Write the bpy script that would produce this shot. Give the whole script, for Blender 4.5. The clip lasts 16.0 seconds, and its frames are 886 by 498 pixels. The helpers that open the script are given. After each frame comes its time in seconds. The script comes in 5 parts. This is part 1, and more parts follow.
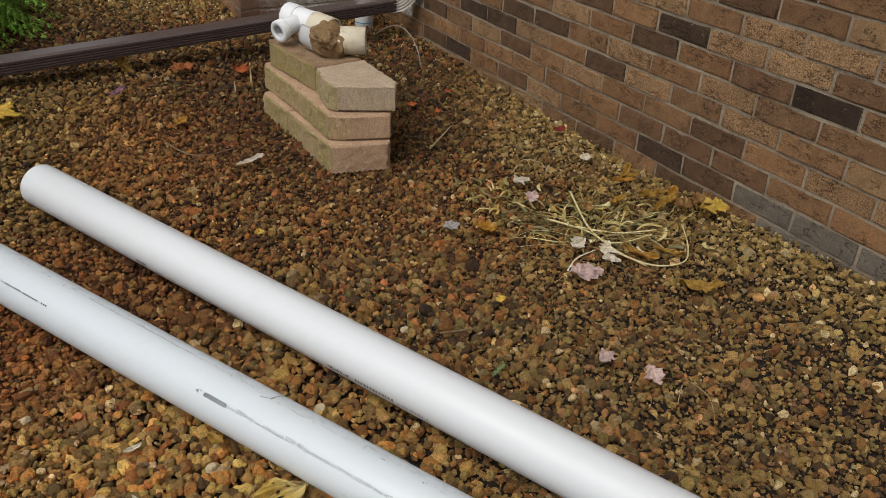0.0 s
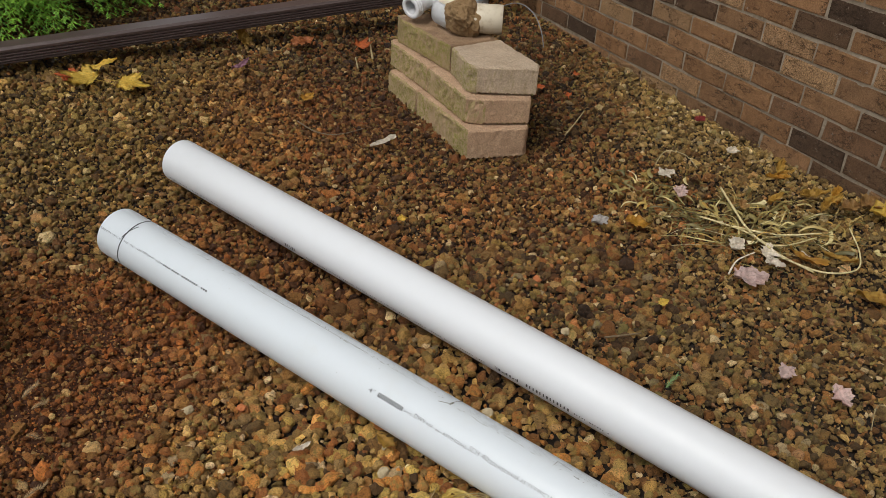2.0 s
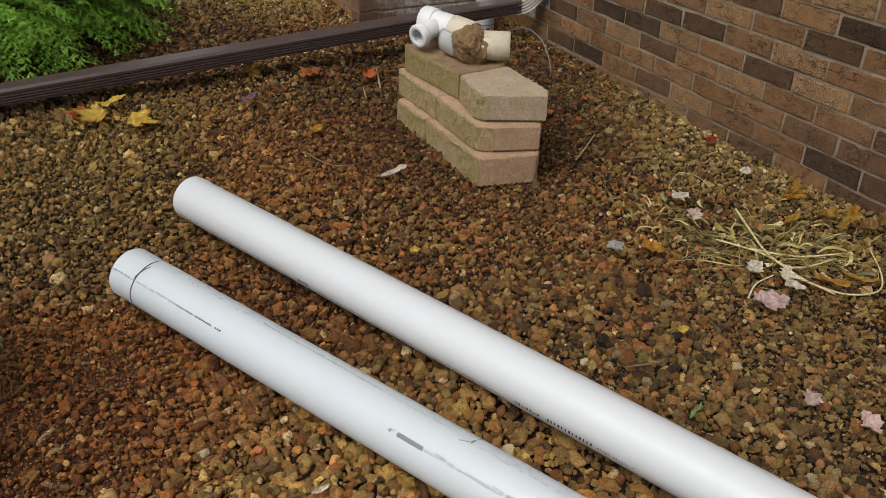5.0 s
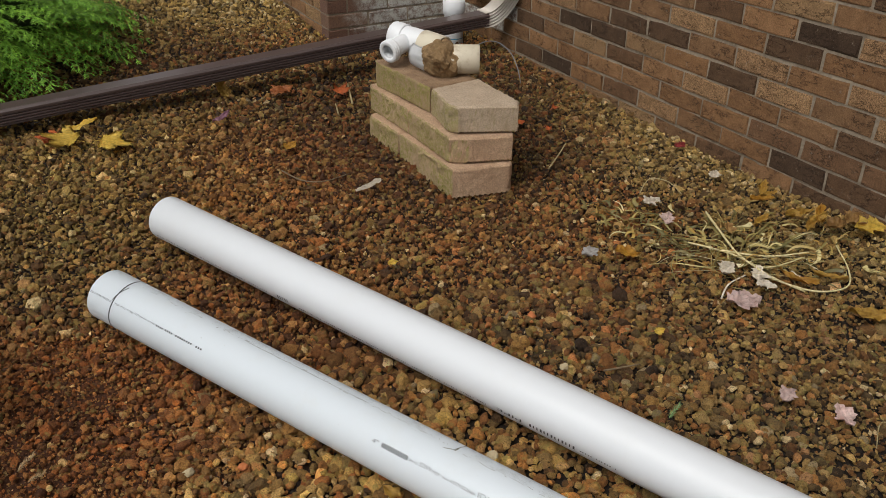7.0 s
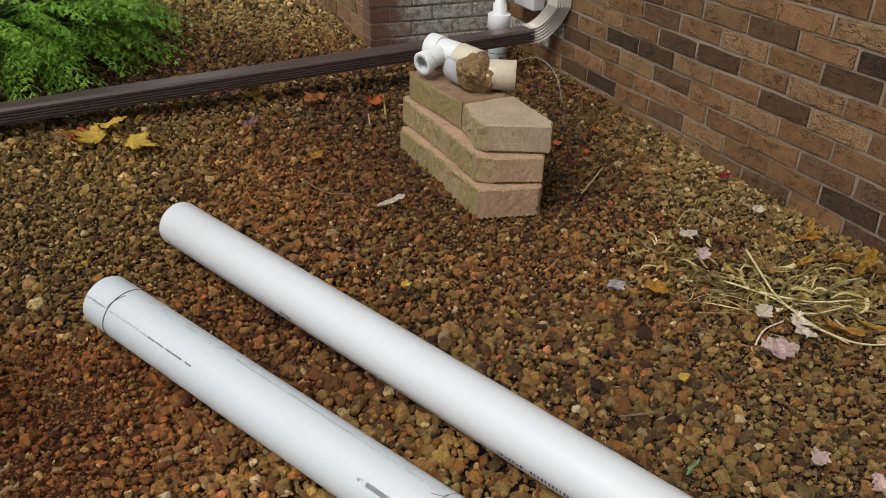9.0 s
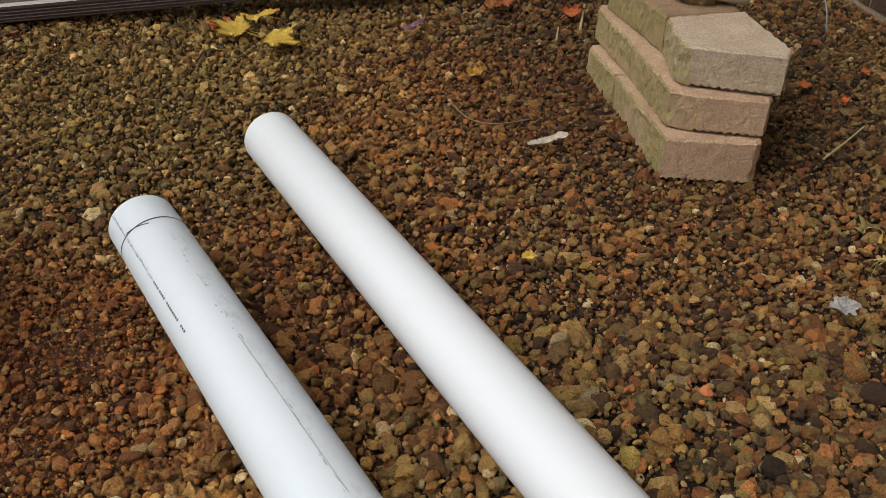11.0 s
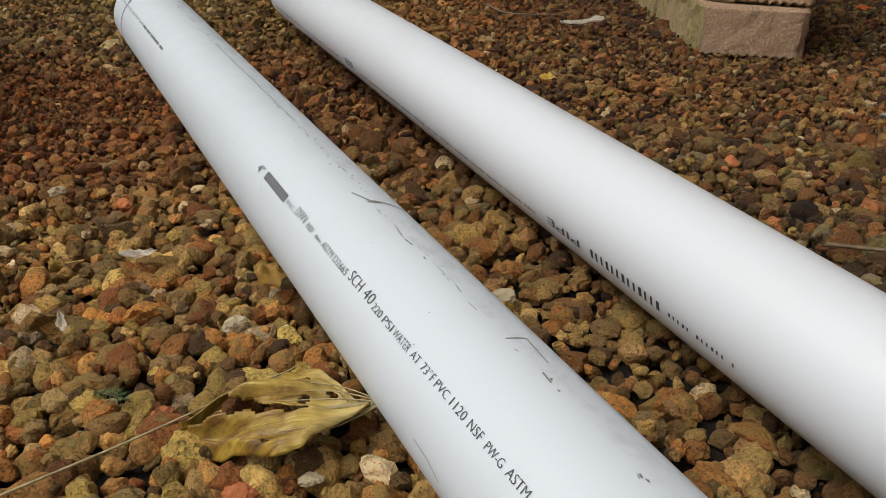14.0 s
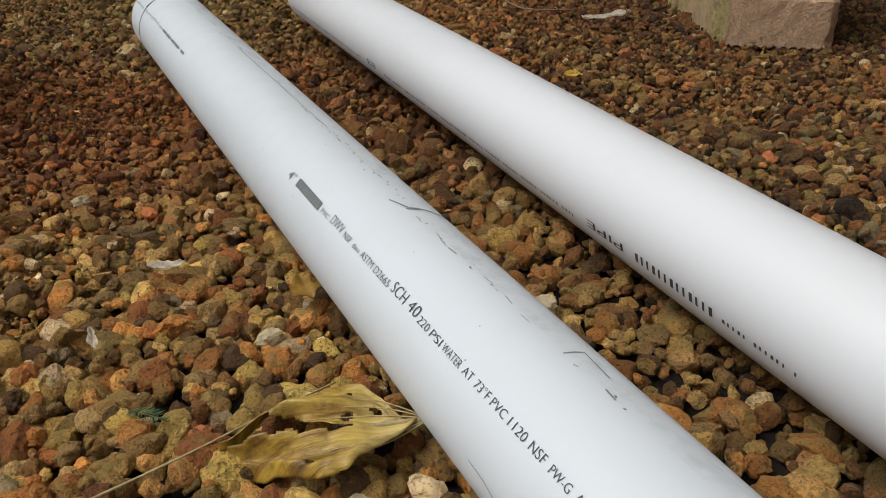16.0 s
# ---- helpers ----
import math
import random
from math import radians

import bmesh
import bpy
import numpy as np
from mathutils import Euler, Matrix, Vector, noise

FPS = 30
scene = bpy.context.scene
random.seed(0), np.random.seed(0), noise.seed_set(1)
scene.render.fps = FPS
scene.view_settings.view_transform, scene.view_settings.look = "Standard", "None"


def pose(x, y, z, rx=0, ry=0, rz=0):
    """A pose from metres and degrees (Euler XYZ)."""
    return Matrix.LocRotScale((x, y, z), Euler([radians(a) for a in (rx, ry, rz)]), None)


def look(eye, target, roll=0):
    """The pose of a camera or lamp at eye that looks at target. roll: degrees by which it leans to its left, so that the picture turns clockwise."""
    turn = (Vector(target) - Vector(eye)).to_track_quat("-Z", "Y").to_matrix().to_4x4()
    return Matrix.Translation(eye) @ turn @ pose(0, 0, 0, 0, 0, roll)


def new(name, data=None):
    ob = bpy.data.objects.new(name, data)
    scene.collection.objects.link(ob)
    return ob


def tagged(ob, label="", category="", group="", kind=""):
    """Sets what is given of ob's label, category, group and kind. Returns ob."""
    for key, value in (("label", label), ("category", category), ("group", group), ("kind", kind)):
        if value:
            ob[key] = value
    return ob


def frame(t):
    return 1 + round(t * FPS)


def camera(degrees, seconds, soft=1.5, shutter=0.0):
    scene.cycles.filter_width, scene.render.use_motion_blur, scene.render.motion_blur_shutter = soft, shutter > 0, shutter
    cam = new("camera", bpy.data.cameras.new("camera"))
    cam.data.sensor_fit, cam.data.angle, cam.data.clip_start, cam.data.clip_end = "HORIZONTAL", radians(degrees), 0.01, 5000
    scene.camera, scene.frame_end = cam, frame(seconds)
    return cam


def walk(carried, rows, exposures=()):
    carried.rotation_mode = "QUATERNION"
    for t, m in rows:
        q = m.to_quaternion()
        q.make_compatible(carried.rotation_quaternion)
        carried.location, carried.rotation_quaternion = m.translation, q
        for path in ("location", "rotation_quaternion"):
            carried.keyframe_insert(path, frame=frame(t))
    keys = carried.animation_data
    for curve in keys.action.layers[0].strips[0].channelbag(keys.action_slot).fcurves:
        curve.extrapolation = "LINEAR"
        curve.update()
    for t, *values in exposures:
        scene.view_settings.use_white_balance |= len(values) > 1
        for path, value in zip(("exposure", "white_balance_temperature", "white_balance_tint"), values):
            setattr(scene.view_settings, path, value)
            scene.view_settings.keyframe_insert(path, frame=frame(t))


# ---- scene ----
cam = camera(58.2, 16.0, soft=0.5)
PATH = [
    (0, (0.36, 0.312, 1.094), (1.278, 1.769, 0.078), 2.9),
    (0.5, (0.286, 0.437, 1.117), (1.141, 1.948, 0.126), 3.3),
    (1, (0.219, 0.515, 1.083), (1.038, 2.025, 0.059), 3.8),
    (1.5, (0.194, 0.535, 1.06), (0.989, 2.021, -0.017), 3.6),
    (2, (0.193, 0.527, 1.065), (0.986, 2.017, -0.007), 3.2),
    (2.5, (0.183, 0.519, 1.058), (0.967, 2.021, -0.005), 2.7),
    (3, (0.148, 0.505, 1.043), (0.905, 2.021, -0.019), 2.0),
    (3.5, (0.154, 0.5, 1.051), (0.908, 2.014, -0.016), 1.5),
    (4, (0.136, 0.521, 1.054), (0.897, 2.044, 0.003), 1.6),
    (4.5, (0.163, 0.562, 1.08), (0.956, 2.084, 0.053), 1.7),
    (4.7, (0.195, 0.562, 1.075), (0.976, 2.088, 0.044), 1.4),
    (6.8, (0.185, 0.542, 1.081), (1.034, 2.053, 0.082), 0.3),
    (7, (0.183, 0.545, 1.079), (1.029, 2.058, 0.081), 0.4),
    (7.5, (0.179, 0.546, 1.088), (1.021, 2.068, 0.1), 0.5),
    (8, (0.173, 0.545, 1.088), (1.008, 2.077, 0.111), 0.5),
    (8.2, (0.173, 0.55, 1.093), (1.003, 2.092, 0.126), 0.6),
    (10.3, (0.605, 0.933, 0.961), (0.933, 2.597, -0.098), 0.5),
    (10.5, (0.618, 0.996, 0.956), (0.855, 2.659, -0.13), -0.5),
    (11, (0.668, 0.994, 0.839), (0.819, 2.639, -0.288), -0.6),
    (11.5, (0.7, 0.918, 0.569), (0.776, 2.595, -0.519), -0.5),
    (12, (0.741, 0.868, 0.378), (0.782, 2.637, -0.555), -0.4),
    (12.5, (0.754, 0.834, 0.34), (0.785, 2.618, -0.563), 0.9),
    (13, (0.756, 0.822, 0.338), (0.773, 2.621, -0.536), 1.3),
    (13.5, (0.76, 0.82, 0.338), (0.766, 2.618, -0.538), 1.1),
    (14, (0.761, 0.823, 0.338), (0.758, 2.627, -0.527), 0.9),
    (14.5, (0.762, 0.842, 0.344), (0.751, 2.655, -0.5), -0.1),
    (15, (0.748, 0.85, 0.332), (0.724, 2.658, -0.521), -0.5),
    (15.5, (0.744, 0.847, 0.337), (0.715, 2.65, -0.527), -0.6),
    (16, (0.737, 0.848, 0.335), (0.705, 2.648, -0.536), -0.5),
]
walk(cam, [(t, look(eye, target, roll)) for t, eye, target, roll in PATH],
     exposures=[(0.0, 0.0), (8.2, 0.0), (10.4, 0.16), (11.3, 0.16), (12.0, 0.03), (16.0, 0.0)])

# ---------- light ----------
world = bpy.data.worlds.new("sky")
scene.world = world
world.use_nodes = True
wt = world.node_tree
wt.nodes.clear()
w_out = wt.nodes.new("ShaderNodeOutputWorld")
w_bg = wt.nodes.new("ShaderNodeBackground")
w_hs = wt.nodes.new("ShaderNodeHueSaturation")
w_sky = wt.nodes.new("ShaderNodeTexSky")
w_sky.sky_type = "NISHITA"
w_sky.sun_disc = False
w_sky.sun_elevation, w_sky.sun_rotation = radians(57), radians(248)
w_sky.dust_density = 4.0
w_hs.inputs["Saturation"].default_value = 0.12
w_bg.inputs["Strength"].default_value = 0.125
wt.links.new(w_sky.outputs[0], w_hs.inputs["Color"])
wt.links.new(w_hs.outputs[0], w_bg.inputs["Color"])
wt.links.new(w_bg.outputs[0], w_out.inputs["Surface"])
sun_data = bpy.data.lights.new("sun", "SUN")
sun_data.energy, sun_data.angle, sun_data.color = 1.35, radians(30), (1.0, 0.94, 0.86)
sun = new("sun", sun_data)
sun.matrix_world = look((-3.0, -1.2, 5.0), (0, 0, 0))
scene.view_settings.exposure = 0.0

# ---------- material tools ----------


def material(name, rough=0.8):
    m = bpy.data.materials.new(name)
    m.use_nodes = True
    t = m.node_tree
    b = t.nodes["Principled BSDF"]
    b.inputs["Roughness"].default_value = rough
    return m, t, b


def nd(t, kind, **kw):
    n = t.nodes.new(kind)
    for k, v in kw.items():
        n.inputs[k.replace("_", " ")].default_value = v
    return n


def place(t):
    return t.nodes.new("ShaderNodeNewGeometry").outputs["Position"]


def noise_node(t, scale, detail=4.0, rough=0.6, vec=None):
    n = nd(t, "ShaderNodeTexNoise", Scale=scale, Detail=detail, Roughness=rough)
    t.links.new(vec if vec is not None else place(t), n.inputs["Vector"])
    return n.outputs["Fac"]


def ramp(t, fac, stops, mode="LINEAR"):
    r = t.nodes.new("ShaderNodeValToRGB")
    r.color_ramp.interpolation = mode
    e = r.color_ramp.elements
    while len(e) < len(stops):
        e.new(0.5)
    for el, (p, c) in zip(e, stops):
        el.position = p
        el.color = (*c, 1) if len(c) == 3 else c
    t.links.new(fac, r.inputs["Fac"])
    return r.outputs["Color"]


def mixc(t, fac, a, b, blend="MIX"):
    m = t.nodes.new("ShaderNodeMix")
    m.data_type, m.blend_type = "RGBA", blend
    for sock, v in ((m.inputs[0], fac), (m.inputs[6], a), (m.inputs[7], b)):
        if isinstance(v, (float, int)):
            sock.default_value = v
        elif isinstance(v, tuple):
            sock.default_value = (*v, 1)
        else:
            t.links.new(v, sock)
    return m.outputs[2]


def grey(v):
    return (v, v, v)


def maths(t, op, a, b=0.0):
    m = t.nodes.new("ShaderNodeMath")
    m.operation = op
    for sock, v in ((m.inputs[0], a), (m.inputs[1], b)):
        if isinstance(v, (float, int)):
            sock.default_value = v
        else:
            t.links.new(v, sock)
    return m.outputs[0]


def band(t, value, lo, hi):
    m = t.nodes.new("ShaderNodeMapRange")
    m.interpolation_type = "SMOOTHSTEP"
    m.inputs[1].default_value, m.inputs[2].default_value = lo, hi
    t.links.new(value, m.inputs[0])
    return m.outputs[0]


def bump(t, b, height, strength=0.5, dist=0.002):
    n = nd(t, "ShaderNodeBump", Strength=strength, Distance=dist)
    t.links.new(height, n.inputs["Height"])
    t.links.new(n.outputs[0], b.inputs["Normal"])


def near(t, x, y, r0, r1):
    """1 inside r0 metres of the plan point, 0 beyond r1, with a ragged edge."""
    sep = t.nodes.new("ShaderNodeSeparateXYZ")
    t.links.new(place(t), sep.inputs[0])
    dx, dy = maths(t, "SUBTRACT", sep.outputs[0], x), maths(t, "SUBTRACT", sep.outputs[1], y)
    d = maths(t, "SQRT", maths(t, "ADD", maths(t, "MULTIPLY", dx, dx), maths(t, "MULTIPLY", dy, dy)))
    d = maths(t, "ADD", d, maths(t, "MULTIPLY", maths(t, "SUBTRACT", noise_node(t, 5.0), 0.5), 0.5))
    return band(t, d, r1, r0)


def zones(t):
    """Plan masks of the gravel bed: pale gravel along the wall, red dust, moss, and a pool of stones painted as lit."""
    sep = t.nodes.new("ShaderNodeSeparateXYZ")
    t.links.new(place(t), sep.inputs[0])
    edge = maths(t, "ADD", sep.outputs[0], maths(t, "MULTIPLY", maths(t, "SUBTRACT", noise_node(t, 3.0), 0.5), 0.7))
    pale = maths(t, "MULTIPLY", band(t, edge, 1.78, 2.12), band(t, sep.outputs[1], 3.2, 2.4))
    back = band(t, maths(t, "ADD", sep.outputs[1], maths(t, "MULTIPLY", noise_node(t, 3.0), 0.5)), 4.2, 4.9)
    pale = maths(t, "MAXIMUM", pale, back)
    red = maths(t, "MULTIPLY", near(t, 0.10, 1.90, 0.25, 0.52), 0.95)
    red = maths(t, "MAXIMUM", red, maths(t, "MULTIPLY", near(t, 0.55, 2.10, 0.20, 0.50), 0.55))
    red = maths(t, "MAXIMUM", red, maths(t, "MULTIPLY", near(t, 0.85, 2.80, 0.15, 0.60), 0.6))
    red = maths(t, "MAXIMUM", red, maths(t, "MULTIPLY", near(t, 1.30, 2.15, 0.10, 0.55), 0.28))
    moss = near(t, 0.25, 3.0, 0.25, 0.85)
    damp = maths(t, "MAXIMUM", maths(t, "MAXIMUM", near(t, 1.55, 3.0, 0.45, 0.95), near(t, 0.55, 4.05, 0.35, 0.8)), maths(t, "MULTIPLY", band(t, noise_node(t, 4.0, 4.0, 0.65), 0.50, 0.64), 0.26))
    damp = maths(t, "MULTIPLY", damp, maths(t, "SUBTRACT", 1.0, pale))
    # pool of painted light: stones beside the first pipe get brighter colours
    lit_zone = near(t, 0.50, 1.30, 0.30, 0.62)
    damp = maths(t, "MULTIPLY", damp, maths(t, "SUBTRACT", 1.0, lit_zone))
    return pale, red, moss, damp, lit_zone


def stone_material(name, rnd):
    m, t, b = material(name, 0.95)
    r = rnd(t)
    brown = ramp(t, r, [(0.0, (0.08, 0.042, 0.015)), (0.08, (0.24, 0.105, 0.026)), (0.18, (0.33, 0.195, 0.058)), (0.27, (0.11, 0.072, 0.026)),
                        (0.38, (0.33, 0.140, 0.038)), (0.47, (0.40, 0.26, 0.085)), (0.56, (0.19, 0.125, 0.046)), (0.66, (0.48, 0.34, 0.14)), (0.74, (0.29, 0.130, 0.040)), (0.82, (0.35, 0.255, 0.070)), (0.90, (0.46, 0.195, 0.068)), (0.96, (0.64, 0.53, 0.33))], "CONSTANT")
    tan = ramp(t, r, [(0.0, (0.18, 0.125, 0.045)), (0.15, (0.47, 0.34, 0.125)), (0.35, (0.26, 0.18, 0.062)), (0.5, (0.56, 0.43, 0.19)), (0.65, (0.36, 0.255, 0.080)), (0.8, (0.48, 0.37, 0.16)), (0.92, (0.66, 0.57, 0.35))], "CONSTANT")
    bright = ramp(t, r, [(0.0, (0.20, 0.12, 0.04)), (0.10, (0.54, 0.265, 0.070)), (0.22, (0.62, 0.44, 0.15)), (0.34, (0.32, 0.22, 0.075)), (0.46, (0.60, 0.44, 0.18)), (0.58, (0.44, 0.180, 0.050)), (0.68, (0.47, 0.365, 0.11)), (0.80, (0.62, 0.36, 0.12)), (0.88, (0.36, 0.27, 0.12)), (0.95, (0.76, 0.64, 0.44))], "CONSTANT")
    rust = ramp(t, r, [(0.0, (0.22, 0.075, 0.018)), (0.2, (0.48, 0.155, 0.032)), (0.45, (0.34, 0.125, 0.034)), (0.65, (0.54, 0.215, 0.052)), (0.82, (0.40, 0.19, 0.055)), (0.93, (0.62, 0.40, 0.15))], "CONSTANT")
    green = ramp(t, r, [(0.0, (0.11, 0.076, 0.020)), (0.18, (0.36, 0.265, 0.070)), (0.4, (0.19, 0.130, 0.036)), (0.58, (0.47, 0.355, 0.11)), (0.76, (0.31, 0.150, 0.040)), (0.9, (0.58, 0.47, 0.21))], "CONSTANT")
    pale, red, moss, damp, lit_zone = zones(t)
    c = mixc(t, maths(t, "MULTIPLY", moss, 0.7), brown, green)
    c = mixc(t, maths(t, "MULTIPLY", near(t, 1.62, 1.05, 0.35, 0.85), 0.30), c, tan)
    c = mixc(t, maths(t, "MULTIPLY", red, 0.8), c, rust)
    c = mixc(t, pale, c, tan)
    c = mixc(t, maths(t, "MULTIPLY", lit_zone, 0.95), c, bright)
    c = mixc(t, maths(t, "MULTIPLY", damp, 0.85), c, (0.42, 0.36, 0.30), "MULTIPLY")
    own = maths(t, "FRACT", maths(t, "MULTIPLY", r, 17.31))
    c = mixc(t, 0.9, c, ramp(t, own, [(0.0, grey(0.36)), (0.25, grey(0.76)), (0.7, grey(1.15)), (0.90, (1.42, 1.45, 1.45)), (1.0, (1.95, 2.05, 2.15))]), "MULTIPLY")
    grain = noise_node(t, 420.0, 5.0, 0.75)
    blot = noise_node(t, 90.0, 3.0)
    c = mixc(t, 0.6, c, ramp(t, grain, [(0.32, grey(0.18)), (0.48, grey(1.0)), (0.72, grey(1.6))]), "MULTIPLY")
    c = mixc(t, 0.5, c, ramp(t, blot, [(0.3, (0.62, 0.6, 0.58)), (0.7, (1.25, 1.2, 1.1))]), "MULTIPLY")
    c = mixc(t, 1.0, c, (1.00, 0.895, 0.77), "MULTIPLY")
    # lifts the base colour again in the pool painted as lit
    c = mixc(t, maths(t, "MULTIPLY", lit_zone, 0.9), c, mixc(t, 1.0, c, (1.10, 1.03, 0.95), "MULTIPLY"))
    c = mixc(t, 0.75, c, ramp(t, noise_node(t, 330.0, 3.0, 0.6), [(0.34, grey(0.22)), (0.44, grey(1.0)), (1.0, grey(1.1))]), "MULTIPLY")
    lichen = maths(t, "MULTIPLY", band(t, noise_node(t, 48.0, 5.0, 0.7), 0.50, 0.61), band(t, maths(t, "FRACT", maths(t, "MULTIPLY", r, 5.77)), 0.48, 0.64))
    c = mixc(t, maths(t, "MULTIPLY", lichen, 0.55), c, (0.31, 0.265, 0.070))
    c = mixc(t, maths(t, "MULTIPLY", band(t, noise_node(t, 62.0, 6.0, 0.75), 0.57, 0.68), 0.40), c, (0.33, 0.135, 0.036))
    c = mixc(t, maths(t, "MULTIPLY", band(t, noise_node(t, 130.0, 6.0, 0.8), 0.62, 0.70), 0.35), c, (0.58, 0.48, 0.30))
    t.links.new(c, b.inputs["Base Color"])
    pits = noise_node(t, 210.0, 4.0, 0.7)
    bump(t, b, maths(t, "ADD", grain, maths(t, "MULTIPLY", pits, 1.4)), 1.0, 0.0045)
    return m


def island(t):
    return t.nodes.new("ShaderNodeNewGeometry").outputs["Random Per Island"]


def each_object(t):
    return t.nodes.new("ShaderNodeObjectInfo").outputs["Random"]


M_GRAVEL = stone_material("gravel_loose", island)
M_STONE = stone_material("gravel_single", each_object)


def soil():
    m, t, b = material("soil", 1.0)
    n = noise_node(t, 160.0, 8.0, 0.8)
    c = ramp(t, n, [(0.3, (0.007, 0.004, 0.003)), (0.55, (0.024, 0.013, 0.006)), (0.8, (0.07, 0.038, 0.017))])
    pale, red, moss, damp, lit_zone = zones(t)
    c = mixc(t, maths(t, "MULTIPLY", red, 0.7), c, (0.15, 0.050, 0.016))
    t.links.new(c, b.inputs["Base Color"])
    bump(t, b, n, 1.0, 0.01)
    return m


def brick_clay(name, stops, speck=0.35):
    m, t, b = material(name, 0.95)
    b.inputs["Specular IOR Level"].default_value = 0.2
    c = ramp(t, each_object(t), stops)
    fine = noise_node(t, 260.0, 6.0, 0.75)
    wide = noise_node(t, 22.0, 3.0)
    c = mixc(t, speck, c, ramp(t, fine, [(0.36, grey(0.25)), (0.5, grey(1.0)), (0.66, grey(2.0))]), "MULTIPLY")
    c = mixc(t, 0.5, c, ramp(t, wide, [(0.3, grey(0.65)), (0.7, grey(1.3))]), "MULTIPLY")
    mp = t.nodes.new("ShaderNodeMapping")
    mp.inputs["Scale"].default_value = (1.0, 1.0, 2.4)
    t.links.new(place(t), mp.inputs["Vector"])
    fold = maths(t, "ABSOLUTE", maths(t, "SUBTRACT", noise_node(t, 21.0, 5.0, 0.62, mp.outputs[0]), 0.5))
    crease = maths(t, "MULTIPLY", band(t, fold, 0.022, 0.004), band(t, noise_node(t, 12.0, 2.0), 0.44, 0.56))
    c = mixc(t, maths(t, "MULTIPLY", crease, 0.7), c, (0.035, 0.022, 0.014))
    chalk = band(t, noise_node(t, 48.0, 6.0, 0.75), 0.61, 0.70)
    c = mixc(t, maths(t, "MULTIPLY", chalk, 0.45), c, (0.40, 0.34, 0.27))
    t.links.new(c, b.inputs["Base Color"])
    bump(t, b, maths(t, "SUBTRACT", maths(t, "ADD", fine, noise_node(t, 95.0, 5.0, 0.7)), crease), 1.0, 0.006)
    return m


M_BRICK = brick_clay("brick_red_brown", [(0.0, (0.13, 0.074, 0.040)), (0.2, (0.27, 0.143, 0.066)), (0.4, (0.195, 0.112, 0.058)), (0.6, (0.33, 0.178, 0.084)), (0.8, (0.21, 0.120, 0.062)), (1.0, (0.36, 0.225, 0.112))])
M_BRICK_DARK = brick_clay("brick_charcoal", [(0.0, (0.050, 0.033, 0.022)), (0.25, (0.10, 0.060, 0.035)), (0.6, (0.145, 0.082, 0.044)), (1.0, (0.19, 0.105, 0.056))], 0.35)
M_BRICK_TAN = brick_clay("brick_tan", [(0.0, (0.28, 0.165, 0.084)), (1.0, (0.37, 0.228, 0.116))], 0.85)
M_BRICK_GREY = brick_clay("brick_mortar_smeared", [(0.0, (0.16, 0.135, 0.105)), (1.0, (0.21, 0.18, 0.145))], 0.3)


def painted_brick():
    m, t, b = material("brick_overspray", 0.85)
    c = ramp(t, each_object(t), [(0.0, (0.12, 0.06, 0.04)), (1.0, (0.16, 0.09, 0.055))])
    sep = t.nodes.new("ShaderNodeSeparateXYZ")
    t.links.new(place(t), sep.inputs[0])
    edge = maths(t, "ADD", sep.outputs[0], maths(t, "MULTIPLY", maths(t, "SUBTRACT", noise_node(t, 9.0, 5.0, 0.7), 0.5), 0.45))
    c = mixc(t, 0.5, c, ramp(t, noise_node(t, 180.0, 6.0, 0.75), [(0.36, grey(0.4)), (0.64, grey(1.8))]), "MULTIPLY")
    worn = ramp(t, noise_node(t, 34.0, 7.0, 0.75), [(0.40, grey(0.15)), (0.56, grey(0.92))])
    c = mixc(t, maths(t, "MULTIPLY", band(t, edge, 1.6, 1.76), worn), c, mixc(t, noise_node(t, 40.0), (0.42, 0.43, 0.39), (0.62, 0.63, 0.59)))
    t.links.new(c, b.inputs["Base Color"])
    bump(t, b, noise_node(t, 260.0, 6.0), 0.7, 0.003)
    return m


M_BRICK_PAINT = painted_brick()


def simple(name, a, c, scale=60.0, rough=0.7, bumpy=0.4, dist=0.002, metal=0.0, spec=None):
    m, t, b = material(name, rough)
    n = noise_node(t, scale, 6.0, 0.7)
    w = noise_node(t, scale * 0.12, 3.0)
    k = mixc(t, 0.5, ramp(t, n, [(0.3, a), (0.7, c)]), ramp(t, w, [(0.3, a), (0.7, c)]))
    t.links.new(k, b.inputs["Base Color"])
    b.inputs["Metallic"].default_value = metal
    if spec is not None:
        b.inputs["Specular IOR Level"].default_value = spec
    bump(t, b, n, bumpy, dist)
    return m


M_MORTAR = simple("mortar", (0.13, 0.10, 0.07), (0.40, 0.33, 0.245), 70.0, 0.98, 1.0, 0.004, 0.0, 0.2)
M_SOIL = soil()


def pvc(name, base, dirt, amount):
    m, t, b = material(name, 0.38)
    b.inputs["Specular IOR Level"].default_value = 0.35
    d = band(t, noise_node(t, 14.0, 6.0, 0.7), 0.5, 0.75)
    sp = band(t, noise_node(t, 150.0, 3.0, 0.6), 0.72, 0.78)
    c = mixc(t, maths(t, "MULTIPLY", d, amount), base, dirt)
    c = mixc(t, maths(t, "MULTIPLY", sp, amount * 1.4), c, (0.30, 0.27, 0.20))
    t.links.new(c, b.inputs["Base Color"])
    t.links.new(ramp(t, noise_node(t, 30.0), [(0.3, grey(0.32)), (0.7, grey(0.5))]), b.inputs["Roughness"])
    bump(t, b, noise_node(t, 45.0, 2.0), 0.05, 0.002)
    return m


